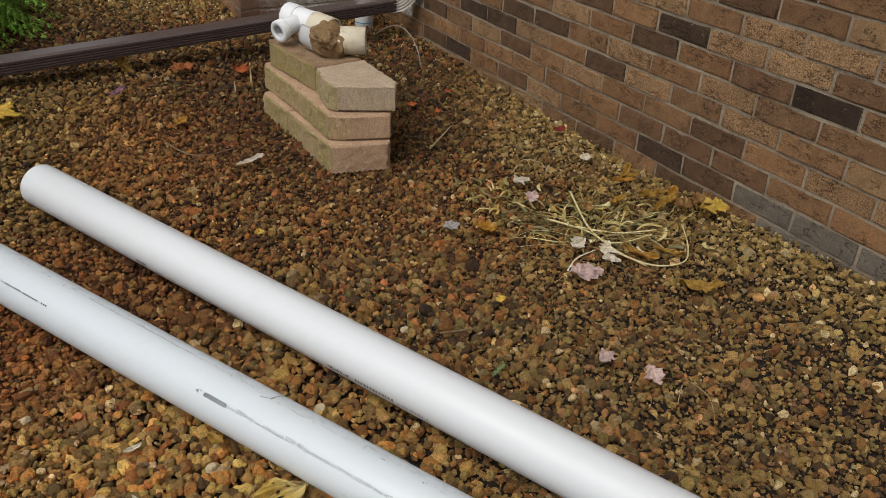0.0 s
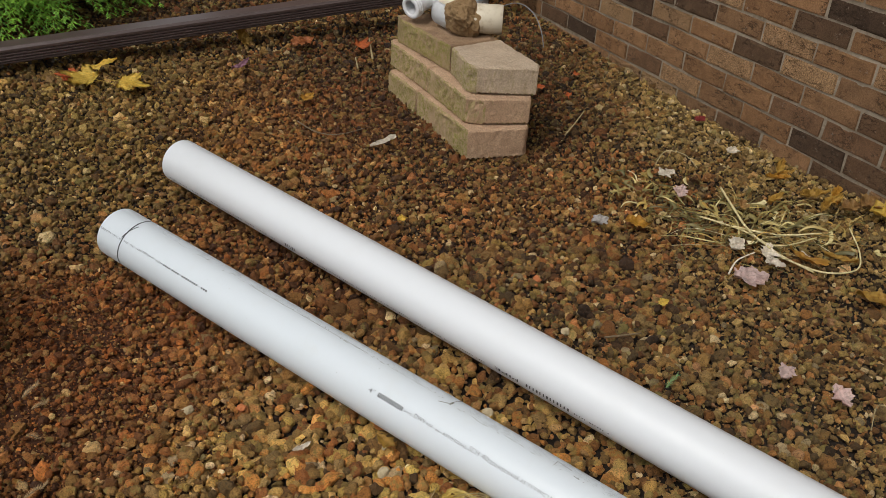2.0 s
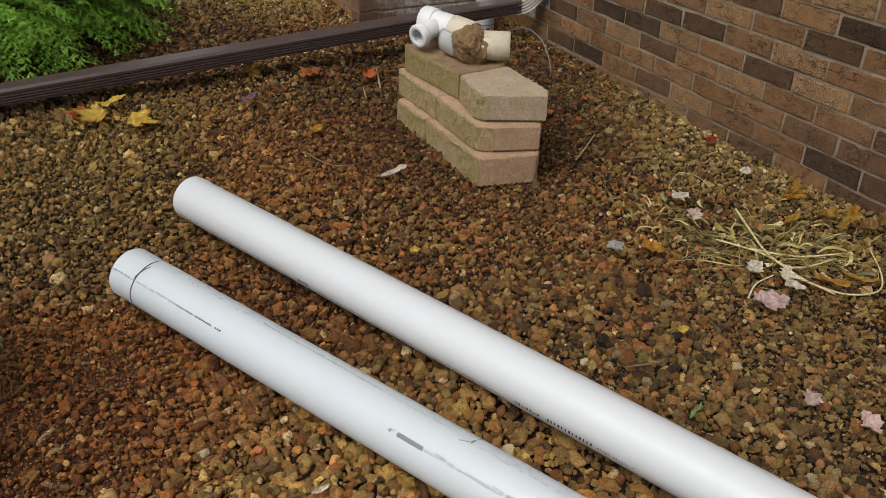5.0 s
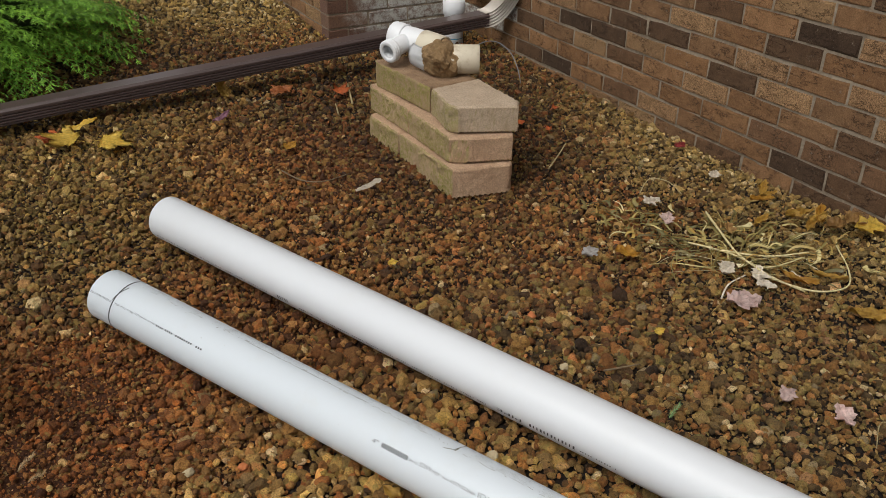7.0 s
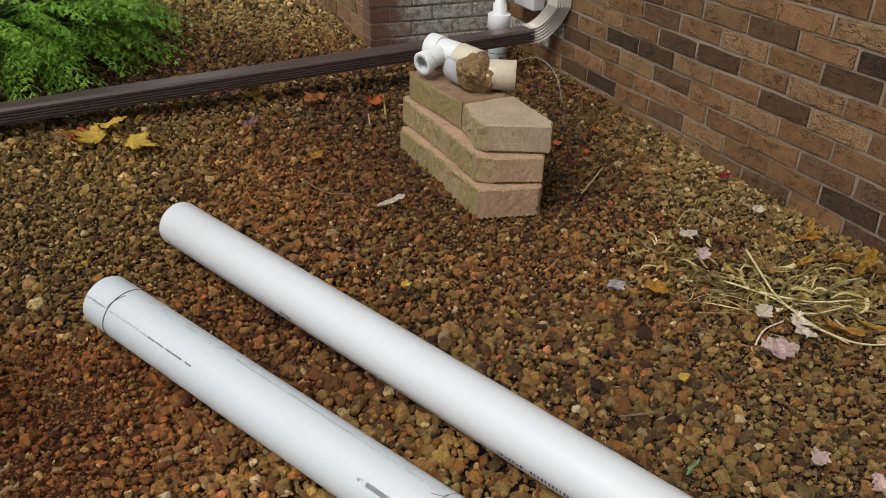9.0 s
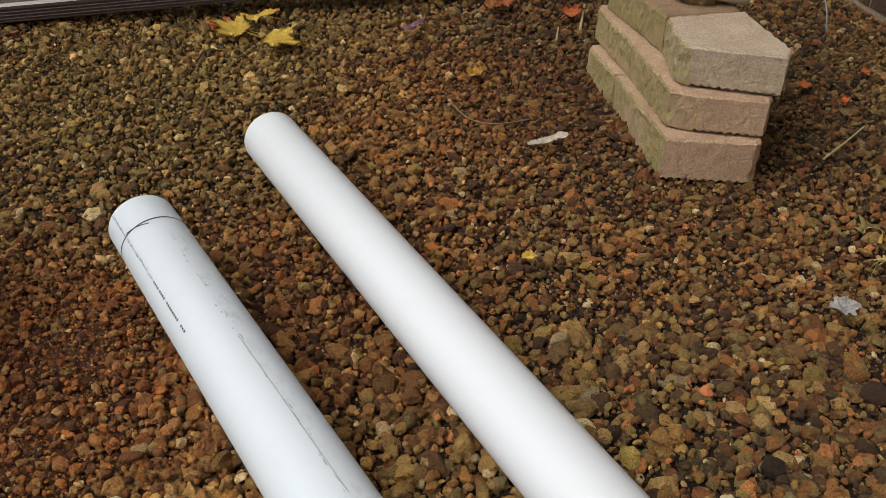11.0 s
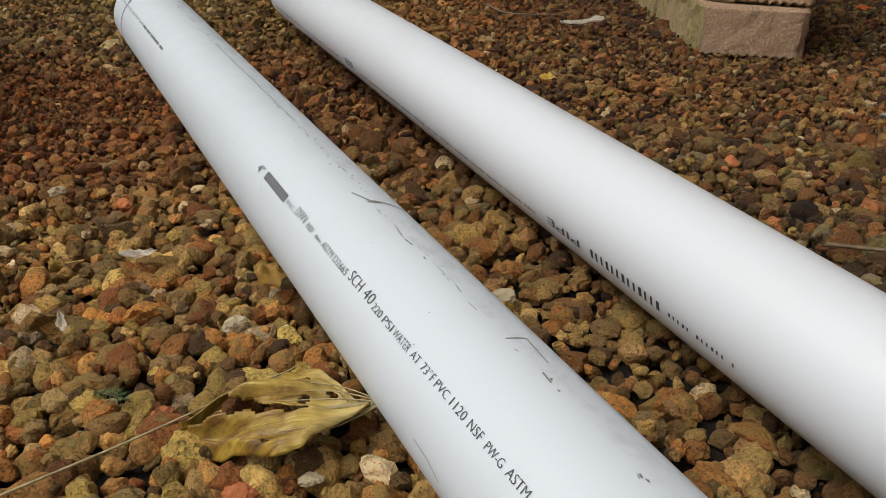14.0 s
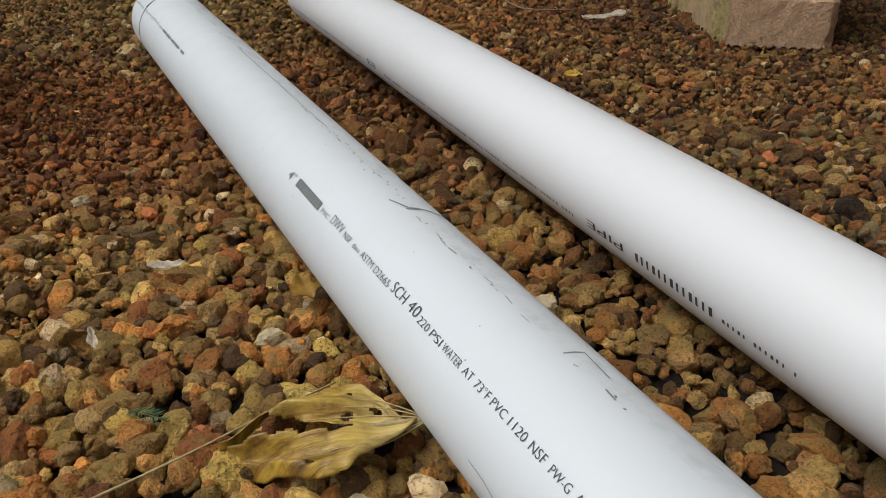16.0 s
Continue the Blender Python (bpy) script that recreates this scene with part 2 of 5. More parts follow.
M_PVC_A = pvc("pvc_grey_white", (0.60, 0.65, 0.69), (0.56, 0.58, 0.57), 0.25)
M_PVC_B = pvc("pvc_white", (0.64, 0.664, 0.69), (0.60, 0.60, 0.58), 0.15)
M_PVC_CLEAN = pvc("pvc_clean", (0.72, 0.735, 0.75), (0.5, 0.47, 0.40), 0.35)
M_PVC_OLD = pvc("pvc_dirty_cream", (0.60, 0.54, 0.42), (0.30, 0.22, 0.12), 0.8)
M_INK = simple("black_print", (0.03, 0.03, 0.035), (0.06, 0.06, 0.065), 300.0, 0.6, 0.0)
M_SCUFF = simple("scuff", (0.10, 0.11, 0.09), (0.34, 0.34, 0.30), 500.0, 0.8, 0.2)
M_BLUE = simple("blue_print", (0.05, 0.22, 0.36), (0.10, 0.30, 0.44), 200.0, 0.6, 0.0)
M_SPOUT = simple("brown_painted_metal", (0.064, 0.044, 0.040), (0.088, 0.063, 0.058), 40.0, 0.30, 0.1, 0.001)
M_ELBOW = simple("beige_painted_metal", (0.50, 0.46, 0.40), (0.60, 0.56, 0.50), 40.0, 0.45, 0.1, 0.001)
M_DIRT = simple("clay_clod", (0.15, 0.09, 0.04), (0.34, 0.22, 0.105), 120.0, 1.0, 1.0, 0.006)


def block_material(name, a, c, moss_amount):
    m, t, b = material(name, 0.95)
    n = noise_node(t, 220.0, 6.0, 0.75)
    w = noise_node(t, 16.0, 4.0, 0.65)
    k = ramp(t, w, [(0.3, a), (0.7, c)])
    k = mixc(t, 0.45, k, ramp(t, n, [(0.33, grey(0.3)), (0.5, grey(1.0)), (0.67, grey(1.7))]), "MULTIPLY")
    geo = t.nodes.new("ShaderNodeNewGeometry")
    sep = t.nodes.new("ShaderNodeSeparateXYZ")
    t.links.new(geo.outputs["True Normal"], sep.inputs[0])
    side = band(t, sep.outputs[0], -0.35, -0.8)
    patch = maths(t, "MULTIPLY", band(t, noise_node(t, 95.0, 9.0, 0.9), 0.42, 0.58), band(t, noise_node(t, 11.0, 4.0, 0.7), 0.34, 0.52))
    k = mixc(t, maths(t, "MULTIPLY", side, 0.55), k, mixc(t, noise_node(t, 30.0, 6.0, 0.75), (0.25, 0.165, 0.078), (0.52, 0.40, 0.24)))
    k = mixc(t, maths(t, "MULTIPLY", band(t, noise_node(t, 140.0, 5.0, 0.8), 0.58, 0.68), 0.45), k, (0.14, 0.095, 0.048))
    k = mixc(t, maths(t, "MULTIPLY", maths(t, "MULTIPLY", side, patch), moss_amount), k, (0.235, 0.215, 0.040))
    t.links.new(k, b.inputs["Base Color"])
    bump(t, b, maths(t, "ADD", n, maths(t, "MULTIPLY", noise_node(t, 60.0, 5.0, 0.7), 1.5)), 1.0, 0.006)
    return m


M_BLOCK_TOP = block_material("block_buff", (0.47, 0.355, 0.245), (0.57, 0.45, 0.325), 0.9)
M_BLOCK = block_material("block_tan", (0.46, 0.295, 0.182), (0.57, 0.385, 0.245), 1.0)
M_BLOCK_DARK = block_material("block_weathered", (0.24, 0.145, 0.080), (0.40, 0.26, 0.150), 1.0)


def leaf_material(name, a, c, scale=45.0, rough=0.6):
    m, t, b = material(name, rough)
    tc = t.nodes.new("ShaderNodeTexCoord").outputs["Object"]
    mp = t.nodes.new("ShaderNodeMapping")
    mp.inputs["Scale"].default_value = (22.0, 150.0, 40.0)
    t.links.new(tc, mp.inputs["Vector"])
    streak = noise_node(t, 1.0, 4.0, 0.6, mp.outputs[0])
    n = noise_node(t, scale, 5.0, 0.7)
    r = each_object(t)
    k = ramp(t, n, [(0.3, a), (0.7, c)])
    k = mixc(t, 0.45, k, ramp(t, streak, [(0.34, grey(0.50)), (0.5, grey(1.0)), (0.66, grey(1.25))]), "MULTIPLY")
    k = mixc(t, 0.5, k, ramp(t, noise_node(t, 130.0, 5.0, 0.75), [(0.36, (0.45, 0.36, 0.26)), (0.48, grey(1.0)), (0.7, grey(1.15))]), "MULTIPLY")
    k = mixc(t, 0.4, k, ramp(t, r, [(0.0, grey(0.75)), (1.0, grey(1.2))]), "MULTIPLY")
    t.links.new(k, b.inputs["Base Color"])
    b.inputs["Subsurface Weight"].default_value = 0.0
    bump(t, b, n, 0.4, 0.002)
    return m


M_YELLOW = leaf_material("leaf_yellow", (0.70, 0.47, 0.06), (0.84, 0.62, 0.13))
M_GOLD = leaf_material("leaf_gold", (0.42, 0.20, 0.02), (0.60, 0.33, 0.04))
M_OCHRE = leaf_material("leaf_ochre", (0.34, 0.18, 0.025), (0.62, 0.40, 0.08))
M_BROWNLEAF = leaf_material("leaf_tan_brown", (0.26, 0.13, 0.035), (0.46, 0.28, 0.10))
M_ORANGE = leaf_material("leaf_orange", (0.50, 0.10, 0.02), (0.62, 0.18, 0.05))
M_RUSTLEAF = leaf_material("leaf_rust", (0.34, 0.10, 0.03), (0.50, 0.19, 0.06))
M_RED = leaf_material("leaf_red", (0.30, 0.03, 0.03), (0.42, 0.07, 0.06))
M_PINK = leaf_material("leaf_pink", (0.66, 0.48, 0.44), (0.80, 0.64, 0.60))
M_PURPLE = leaf_material("leaf_purple", (0.28, 0.12, 0.19), (0.40, 0.22, 0.28))
M_PALE = leaf_material("leaf_bleached", (0.70, 0.62, 0.50), (0.85, 0.79, 0.68))
M_GREYLEAF = leaf_material("leaf_grey", (0.48, 0.45, 0.43), (0.62, 0.60, 0.58))
M_STRAW = leaf_material("dry_straw", (0.26, 0.20, 0.09), (0.46, 0.38, 0.20), 90.0)
M_WITHER = leaf_material("withered_green", (0.15, 0.15, 0.055), (0.30, 0.27, 0.12), 60.0)
M_STEM = leaf_material("pale_stem", (0.46, 0.38, 0.17), (0.68, 0.60, 0.34), 60.0)
M_TWIG = leaf_material("twig_brown", (0.10, 0.065, 0.035), (0.22, 0.16, 0.09), 90.0)
M_HOSTA = leaf_material("leaf_brown_yellow", (0.22, 0.12, 0.025), (0.44, 0.30, 0.08), 34.0, 0.5)


def foliage(name, stops):
    m, t, b = material(name, 0.55)
    c = ramp(t, island(t), stops)
    c = mixc(t, 0.6, c, ramp(t, noise_node(t, 14.0, 3.0), [(0.3, grey(0.55)), (0.7, grey(1.4))]), "MULTIPLY")
    t.links.new(c, b.inputs["Base Color"])
    return m


M_CYPRESS = foliage("cypress_green", [(0.0, (0.070, 0.19, 0.012)), (0.4, (0.14, 0.32, 0.020)), (0.8, (0.21, 0.43, 0.030)), (1.0, (0.31, 0.54, 0.058))])
M_SPRUCE = foliage("spruce_blue", [(0.0, (0.09, 0.20, 0.13)), (0.5, (0.20, 0.37, 0.28)), (1.0, (0.40, 0.56, 0.47))])
M_BARK = simple("bark", (0.06, 0.04, 0.025), (0.13, 0.09, 0.06), 120.0, 0.95, 0.9)

# ---------- mesh tools ----------


def part(name, bm, mat, parent=None, label=""):
    me = bpy.data.meshes.new(name)
    bm.to_mesh(me)
    bm.free()
    me.materials.append(mat)
    ob = new(name, me)
    if parent is not None:
        ob.parent = parent
    if label:
        ob["label"] = label
    return ob


def raw(name, verts, faces, mat, parent=None, smooth=False):
    """One mesh from arrays of triangles or quads."""
    me = bpy.data.meshes.new(name)
    verts, faces = np.asarray(verts, np.float32), np.asarray(faces, np.int32)
    me.vertices.add(len(verts))
    me.vertices.foreach_set("co", verts.ravel())
    me.loops.add(faces.size)
    me.loops.foreach_set("vertex_index", faces.ravel())
    me.polygons.add(len(faces))
    me.polygons.foreach_set("loop_start", np.arange(0, faces.size, faces.shape[1], dtype=np.int32))
    me.polygons.foreach_set("loop_total", np.full(len(faces), faces.shape[1], np.int32))
    me.polygons.foreach_set("use_smooth", np.full(len(faces), smooth))
    me.materials.append(mat)
    me.update(calc_edges=True)
    ob = new(name, me)
    if parent is not None:
        ob.parent = parent
    return ob


def smooth_all(bm):
    for f in bm.faces:
        f.smooth = True


def basis(p0, p1):
    d = (Vector(p1) - Vector(p0)).normalized()
    side = d.cross(Vector((0, 0, 1)))
    if side.length < 1e-4:
        side = Vector((1, 0, 0))
    side.normalize()
    return d, side, side.cross(d).normalized()


def lathe(p0, p1, profile, seg=48, bm=None):
    """Rings along p0-p1; profile: (distance from p0, radius)."""
    bm = bm or bmesh.new()
    d, s, u = basis(p0, p1)
    rings = []
    for a, r in profile:
        c = Vector(p0) + d * a
        rings.append([bm.verts.new(c + (s * math.cos(2 * math.pi * k / seg) + u * math.sin(2 * math.pi * k / seg)) * r) for k in range(seg)])
    for q, w in zip(rings, rings[1:]):
        for k in range(seg):
            f = bm.faces.new((q[k], q[(k + 1) % seg], w[(k + 1) % seg], w[k]))
            f.smooth = True
    return bm


def tube(p0, p1, r, wall=0.006, seg=48, bm=None, edge=0.0015):
    n = (Vector(p1) - Vector(p0)).length
    e = edge
    return lathe(p0, p1, [(min(0.08, n * 0.8), r - wall), (e, r - wall), (0, r - wall + e), (0, r - e), (e, r), (n - e, r), (n, r - e), (n, r - wall + e), (n - e, r - wall), (n - min(0.08, n * 0.8), r - wall)], seg, bm)


def cord(points, radius, mat, name, parent=None, seg=6, taper=1.0):
    """A thin bent rod through the points."""
    pts = [Vector(p) for p in points]
    fine = []
    for i in range(len(pts) - 1):
        a, b_, c, d = pts[max(i - 1, 0)], pts[i], pts[i + 1], pts[min(i + 2, len(pts) - 1)]
        for k in range(6):
            q = k / 6
            fine.append(0.5 * ((2 * b_) + (c - a) * q + (2 * a - 5 * b_ + 4 * c - d) * q * q + (3 * b_ - a - 3 * c + d) * q ** 3))
    fine.append(pts[-1])
    bm = bmesh.new()
    rings = []
    for i, p in enumerate(fine):
        dd, s, u = basis(fine[max(i - 1, 0)], fine[min(i + 1, len(fine) - 1)])
        r = radius * (1 + (taper - 1) * i / len(fine))
        rings.append([bm.verts.new(p + (s * math.cos(2 * math.pi * k / seg) + u * math.sin(2 * math.pi * k / seg)) * r) for k in range(seg)])
    for q, w in zip(rings, rings[1:]):
        for k in range(seg):
            bm.faces.new((q[k], q[(k + 1) % seg], w[(k + 1) % seg], w[k])).smooth = True
    bm.faces.new(rings[0][::-1])
    bm.faces.new(rings[-1])
    return part(name, bm, mat, parent)


WALL_X, BACK_Y, PIER_X = 2.18, 3.97, 1.495


def smooth01(v, a, b):
    q = np.clip((v - a) / (b - a), 0, 1)
    return q * q * (3 - 2 * q)


def ground_z(x, y):
    """Height of the gravel: it rises gently to the back corner, and is banked against the wall."""
    x, y = np.asarray(x, float), np.asarray(y, float)
    base = 0.05 * (np.clip(y, -2, 7) - 2.0)
    at_wall = 0.035 + np.clip(1.9 - y, 0, 1.5) * 0.06
    k = smooth01(x, 1.7, 2.15)
    roll = 0.006 * np.sin(3.1 * x + 1.0) * np.sin(2.7 * y) + 0.004 * np.sin(7.0 * x) * np.cos(6.1 * y + 2.0)
    return base * (1 - k) + np.maximum(base, at_wall) * k + roll


def gz(x, y):
    return float(ground_z(x, y))


# ---------- ground ----------
gx = np.concatenate([[-80, -40, -20, -10, -6, -4, -2.5], np.arange(-1.5, 2.55, 0.05), [3, 5, 10, 20, 40, 80]])
gy = np.concatenate([[-80, -40, -20, -10, -6, -4, -2.5], np.arange(-1.5, 6.55, 0.05), [7, 8, 10, 20, 40, 80]])
GX, GY = np.meshgrid(gx, gy)
GV = np.stack([GX.ravel(), GY.ravel(), (ground_z(GX, GY) - 0.021).ravel()], 1)
nx, ny = len(gx), len(gy)
ids = np.arange(nx * ny).reshape(ny, nx)
GF = np.stack([ids[:-1, :-1].ravel(), ids[:-1, 1:].ravel(), ids[1:, 1:].ravel(), ids[1:, :-1].ravel()], 1)
ground = raw("ground", GV, GF, M_SOIL, None, True)
tagged(ground, "bed of brown and rust gravel over dark soil beside the house", "gravel bed", kind="structure")

# ---------- pipes ----------


def long_pipe(p0, p1, mat, label, radius=0.0571):
    thing = new("pvc_pipe")
    tagged(thing, label, "pipe", "pipes lying on the gravel")
    part("tube", tube(p0, p1, radius, 0.006, 96), mat, thing)
    return thing


PIPE_R = 0.0571


class Axis:
    """A pipe's centre line: s runs along it from a point at y = 1.5, phi from its top to its left side."""

    def __init__(self, x, z, heading, fall, s0, s1):
        self.d = Vector((math.cos(heading), math.sin(heading), fall)).normalized()
        self.o = Vector((x, 1.5, z))
        self.side = self.d.cross(Vector((0, 0, 1))).normalized()
        self.up = self.side.cross(self.d)
        self.far, self.near = self.o + self.d * s0, self.o + self.d * s1

    def at(self, s, phi, r=PIPE_R):
        a = radians(phi)
        return self.o + self.d * s + (self.up * math.cos(a) + self.side * math.sin(a)) * r


AXIS_A = Axis(0.6483, 0.0432, -1.0621, -0.0773, -0.803, 1.75)
AXIS_B = Axis(0.9408, 0.0414, -1.1211, -0.057, -1.125, 1.45)
pipe_a = long_pipe(AXIS_A.far, AXIS_A.near, M_PVC_A, "grey-white plastic drain pipe with black print lying on gravel")
pipe_b = long_pipe(AXIS_B.far, AXIS_B.near, M_PVC_B, "clean white plastic drain pipe with print near its underside")


def patch(axis, s0, s1, p0, p1, mat, name, parent, lift=0.0003, steps=8, label=""):
    """A thin curved mark on a pipe between two lengths and two angles."""
    bm = bmesh.new()
    rows = [[bm.verts.new(axis.at(s, p0 + (p1 - p0) * k / steps, PIPE_R + lift)) for k in range(steps + 1)] for s in (s0, s1)]
    for k in range(steps):
        bm.faces.new((rows[0][k], rows[1][k], rows[1][k + 1], rows[0][k + 1])).smooth = True
    return part(name, bm, mat, parent, label)


def scratch(axis, points, width, mat, parent, name="scratch"):
    """A thin line through (length, angle) points."""
    bm = bmesh.new()
    for (s0, p0), (s1, p1) in zip(points, points[1:]):
        n = 8
        a = [(s0 + (s1 - s0) * k / n, p0 + (p1 - p0) * k / n) for k in range(n + 1)]
        ds, dp = s1 - s0, (p1 - p0) * math.pi / 180 * PIPE_R
        ln = math.hypot(ds, dp)
        os_, op = -dp / ln * width, ds / ln * width / PIPE_R * 180 / math.pi
        for (sa, pa), (sb, pb) in zip(a, a[1:]):
            bm.faces.new([bm.verts.new(axis.at(q, w, PIPE_R + 0.0004)) for q, w in ((sa, pa), (sb, pb), (sb + os_, pb + op), (sa + os_, pa + op))])
    return part(name, bm, mat, parent)


def word(axis, text, s0, s1, base, height, parent, thick=0.0):
    """Lettering wrapped round a pipe: it starts at s0, ends at s1, and stands on the angle base."""
    cu = bpy.data.curves.new("lettering", "FONT")
    cu.body, cu.resolution_u, cu.offset = text, 3, thick
    ob = bpy.data.objects.new("lettering", cu)
    me = bpy.data.meshes.new_from_object(ob)
    co = np.array([tuple(v.co) for v in me.vertices])
    lo, hi = co.min(0), co.max(0)
    deg = height / PIPE_R * 180 / math.pi
    for v in me.vertices:
        f, g = (v.co.x - lo[0]) / (hi[0] - lo[0]), (v.co.y - min(lo[1], 0)) / 0.70
        v.co = axis.at(s0 + (s1 - s0) * f, base - deg * g, PIPE_R + 0.0006)
    me.materials.clear()
    me.materials.append(M_INK)
    bpy.data.objects.remove(ob)
    out = new("print", me)
    out.parent = parent
    return out


for text, s0, s1, base, height in (
        ('4"', -0.0508, -0.036, 52.0, 0.0085), ("PVC", 0.0295, 0.046, 50.3, 0.0045), ("DWV", 0.0500, 0.0745, 50.0, 0.0085), ("NSF", 0.0768, 0.0905, 49.8, 0.0055),
        ("dwv", 0.0952, 0.1080, 49.6, 0.0050), ("ASTM", 0.1105, 0.1322, 49.8, 0.0060), ("D2665", 0.1348, 0.1608, 49.8, 0.0060), ("SCH", 0.1636, 0.1850, 49.2, 0.0090), ("40", 0.1890, 0.2035, 49.0, 0.0090),
        ("220", 0.2052, 0.2200, 49.6, 0.0060), ("PSI", 0.2225, 0.2370, 49.6, 0.0060), ("WATER", 0.2388, 0.2625, 49.5, 0.0060), ("AT", 0.2645, 0.2755, 49.4, 0.0060), ("73\u00b0F", 0.2788, 0.2950, 49.3, 0.0060),
        ("PVC", 0.2968, 0.3125, 49.2, 0.0060), ("1120", 0.3155, 0.3330, 49.2, 0.0062), ("NSF", 0.3362, 0.3510, 49.2, 0.0062), ("PW-G", 0.3550, 0.3735, 49.4, 0.0058), ("ASTM", 0.3765, 0.3975, 49.3, 0.0062), ("D", 0.402, 0.407, 49.3, 0.0062),
        ("220", -0.800, -0.782, 52.6, 0.0042), ("PSI", -0.779, -0.765, 52.6, 0.0042), ("WATER AT", -0.762, -0.728, 52.6, 0.0042), ("73F", -0.722, -0.708, 52.4, 0.0042), ("PVC", -0.703, -0.688, 52.3, 0.0042),
        ("1120", -0.683, -0.665, 52.2, 0.0042), ("NSF-pw-G", -0.661, -0.625, 52.2, 0.0042), ("ASTM", -0.621, -0.601, 52.2, 0.0042)):
    word(AXIS_A, text, s0, s0 + (s1 - s0) * 0.93, base, height * 0.95, pipe_a, -0.010)
# the maker's mark: eight bold slanted blocks, each with one notch
for k in range(8):
    w = (0.026 + 0.0298) / 8
    a = -0.0298 + w * k
    for s0, s1, p0, p1 in ((a, a + w * 0.30, 51.7, 43.6), (a + w * 0.48, a + w * 0.80, 51.7, 43.6), (a, a + w * 0.80, *((45.4, 43.6) if k % 2 else (51.7, 49.9)))):
        patch(AXIS_A, s0, s1, p0, p1, M_INK, "print", pipe_a)
for s0, s1 in ((-0.597, -0.575), (-0.571, -0.548), (-0.541, -0.493), (-0.484, -0.465)):
    n = int((s1 - s0) / 0.0055)
    for k in range(n):
        w = (s1 - s0) / n
        patch(AXIS_A, s0 + w * k, s0 + w * (k + 0.62), 52.0, 48.2, M_INK, "print", pipe_a)
# a run of unreadable print low on the second pipe
for s0, s1, p0, p1, pitch in ((-1.10, -0.70, 112.0, 109.0, 0.006), (-0.668, -0.630, 113.0, 102.0, 0.0075), (-0.60, -0.09, 113.5, 109.5, 0.0058), (0.006, 0.107, 110.5, 101.0, 0.0075), (0.1142, 0.1912, 108.0, 104.0, 0.0052)):
    n = int((s1 - s0) / pitch)
    for k in range(n):
        w = (s1 - s0) / n
        if k % 7 == 5 and pitch < 0.007:
            continue
        patch(AXIS_B, s0 + w * k, s0 + w * (k + (0.34 if k % 3 else 0.5)), p0, p1, M_INK, "print", pipe_b, steps=4)
word(AXIS_B, "PIPE", -0.012, -0.068, 101.8, -0.0088, pipe_b)
# pen ring with its loose tail, and scuffs along the crown
M_STAIN, st, sb = material("crown_stain", 0.6)
st.links.new(ramp(st, noise_node(st, 60.0, 4.0), [(0.3, (0.34, 0.37, 0.31)), (0.7, (0.52, 0.54, 0.50))]), sb.inputs["Base Color"])
st.links.new(maths(st, "MULTIPLY", band(st, noise_node(st, 26.0, 6.0, 0.75), 0.46, 0.72), 0.16), sb.inputs["Alpha"])
stain_bm = bmesh.new()
stain_v = [[stain_bm.verts.new(AXIS_A.at(-0.70 + 0.03 * i, -11 - 5.0 * k + (3 if i > 24 else 0), PIPE_R + 0.0002)) for k in range(5)] for i in range(44)]
for i in range(43):
    for k in range(4):
        stain_bm.faces.new((stain_v[i][k], stain_v[i + 1][k], stain_v[i + 1][k + 1], stain_v[i][k + 1])).smooth = True
part("stain", stain_bm, M_STAIN, pipe_a, "faint greenish scuffed stain")
ring_bm = bmesh.new()
ring_v = [[ring_bm.verts.new(AXIS_A.at(-0.734 + dw + 0.006 * math.cos(radians(5 * k)), 5 * k, PIPE_R + 0.0004)) for k in range(72)] for dw in (0.0, 0.0030)]
for k in range(72):
    ring_bm.faces.new((ring_v[0][k], ring_v[1][k], ring_v[1][(k + 1) % 72], ring_v[0][(k + 1) % 72])).smooth = True
part("pen_ring", ring_bm, M_INK, pipe_a, "dark pen line drawn round the pipe")
scratch(AXIS_A, [(-0.7335, 46), (-0.727, 26), (-0.7185, 6)], 0.0022, M_INK, pipe_a, "pen_tail")
scratch(AXIS_A, [(0.070, 0.0), (0.088, -8.0), (0.094, -28.0), (0.096, -46.0)], 0.0017, M_SCUFF, pipe_a)
scratch(AXIS_A, [(0.089, -5.0), (0.092, -16.0)], 0.0022, M_SCUFF, pipe_a)
scratch(AXIS_A, [(0.296, -6.0), (0.2974, -22.0), (0.325, -19.0)], 0.0010, M_SCUFF, pipe_a)
scratch(AXIS_A, [(0.300, 86.0), (0.318, 87.0), (0.334, 92.0)], 0.0007, M_SCUFF, pipe_a)
scuff_rng = random.Random(9)
for k in range(90):
    s_ = scuff_rng.uniform(-0.62, 0.46)
    p_ = -12 + scuff_rng.gauss(0, 2.0) + (4 if s_ > 0.1 else 0)
    ln_ = scuff_rng.choice((0.002, 0.003, 0.004, 0.010)) if s_ > -0.45 else 0.005
    scratch(AXIS_A, [(s_, p_), (s_ + ln_, p_ + scuff_rng.uniform(-1.5, 1.5))], scuff_rng.choice((0.0006, 0.0009, 0.0014)), M_SCUFF, pipe_a, "scuff")
scratch(AXIS_A, [(-0.40, -10.5), (-0.30, -11.5), (-0.20, -12.2), (-0.10, -13.5)], 0.0007, M_SCUFF, pipe_a)
for k in range(12):
    s_, p_ = scuff_rng.uniform(-0.75, 0.6), scuff_rng.uniform(-50, 60)
    patch(AXIS_A, s_, s_ + 0.0010, p_, p_ + 0.9, M_SCUFF, "speck", pipe_a, steps=1)

# ---------- concrete blocks ----------


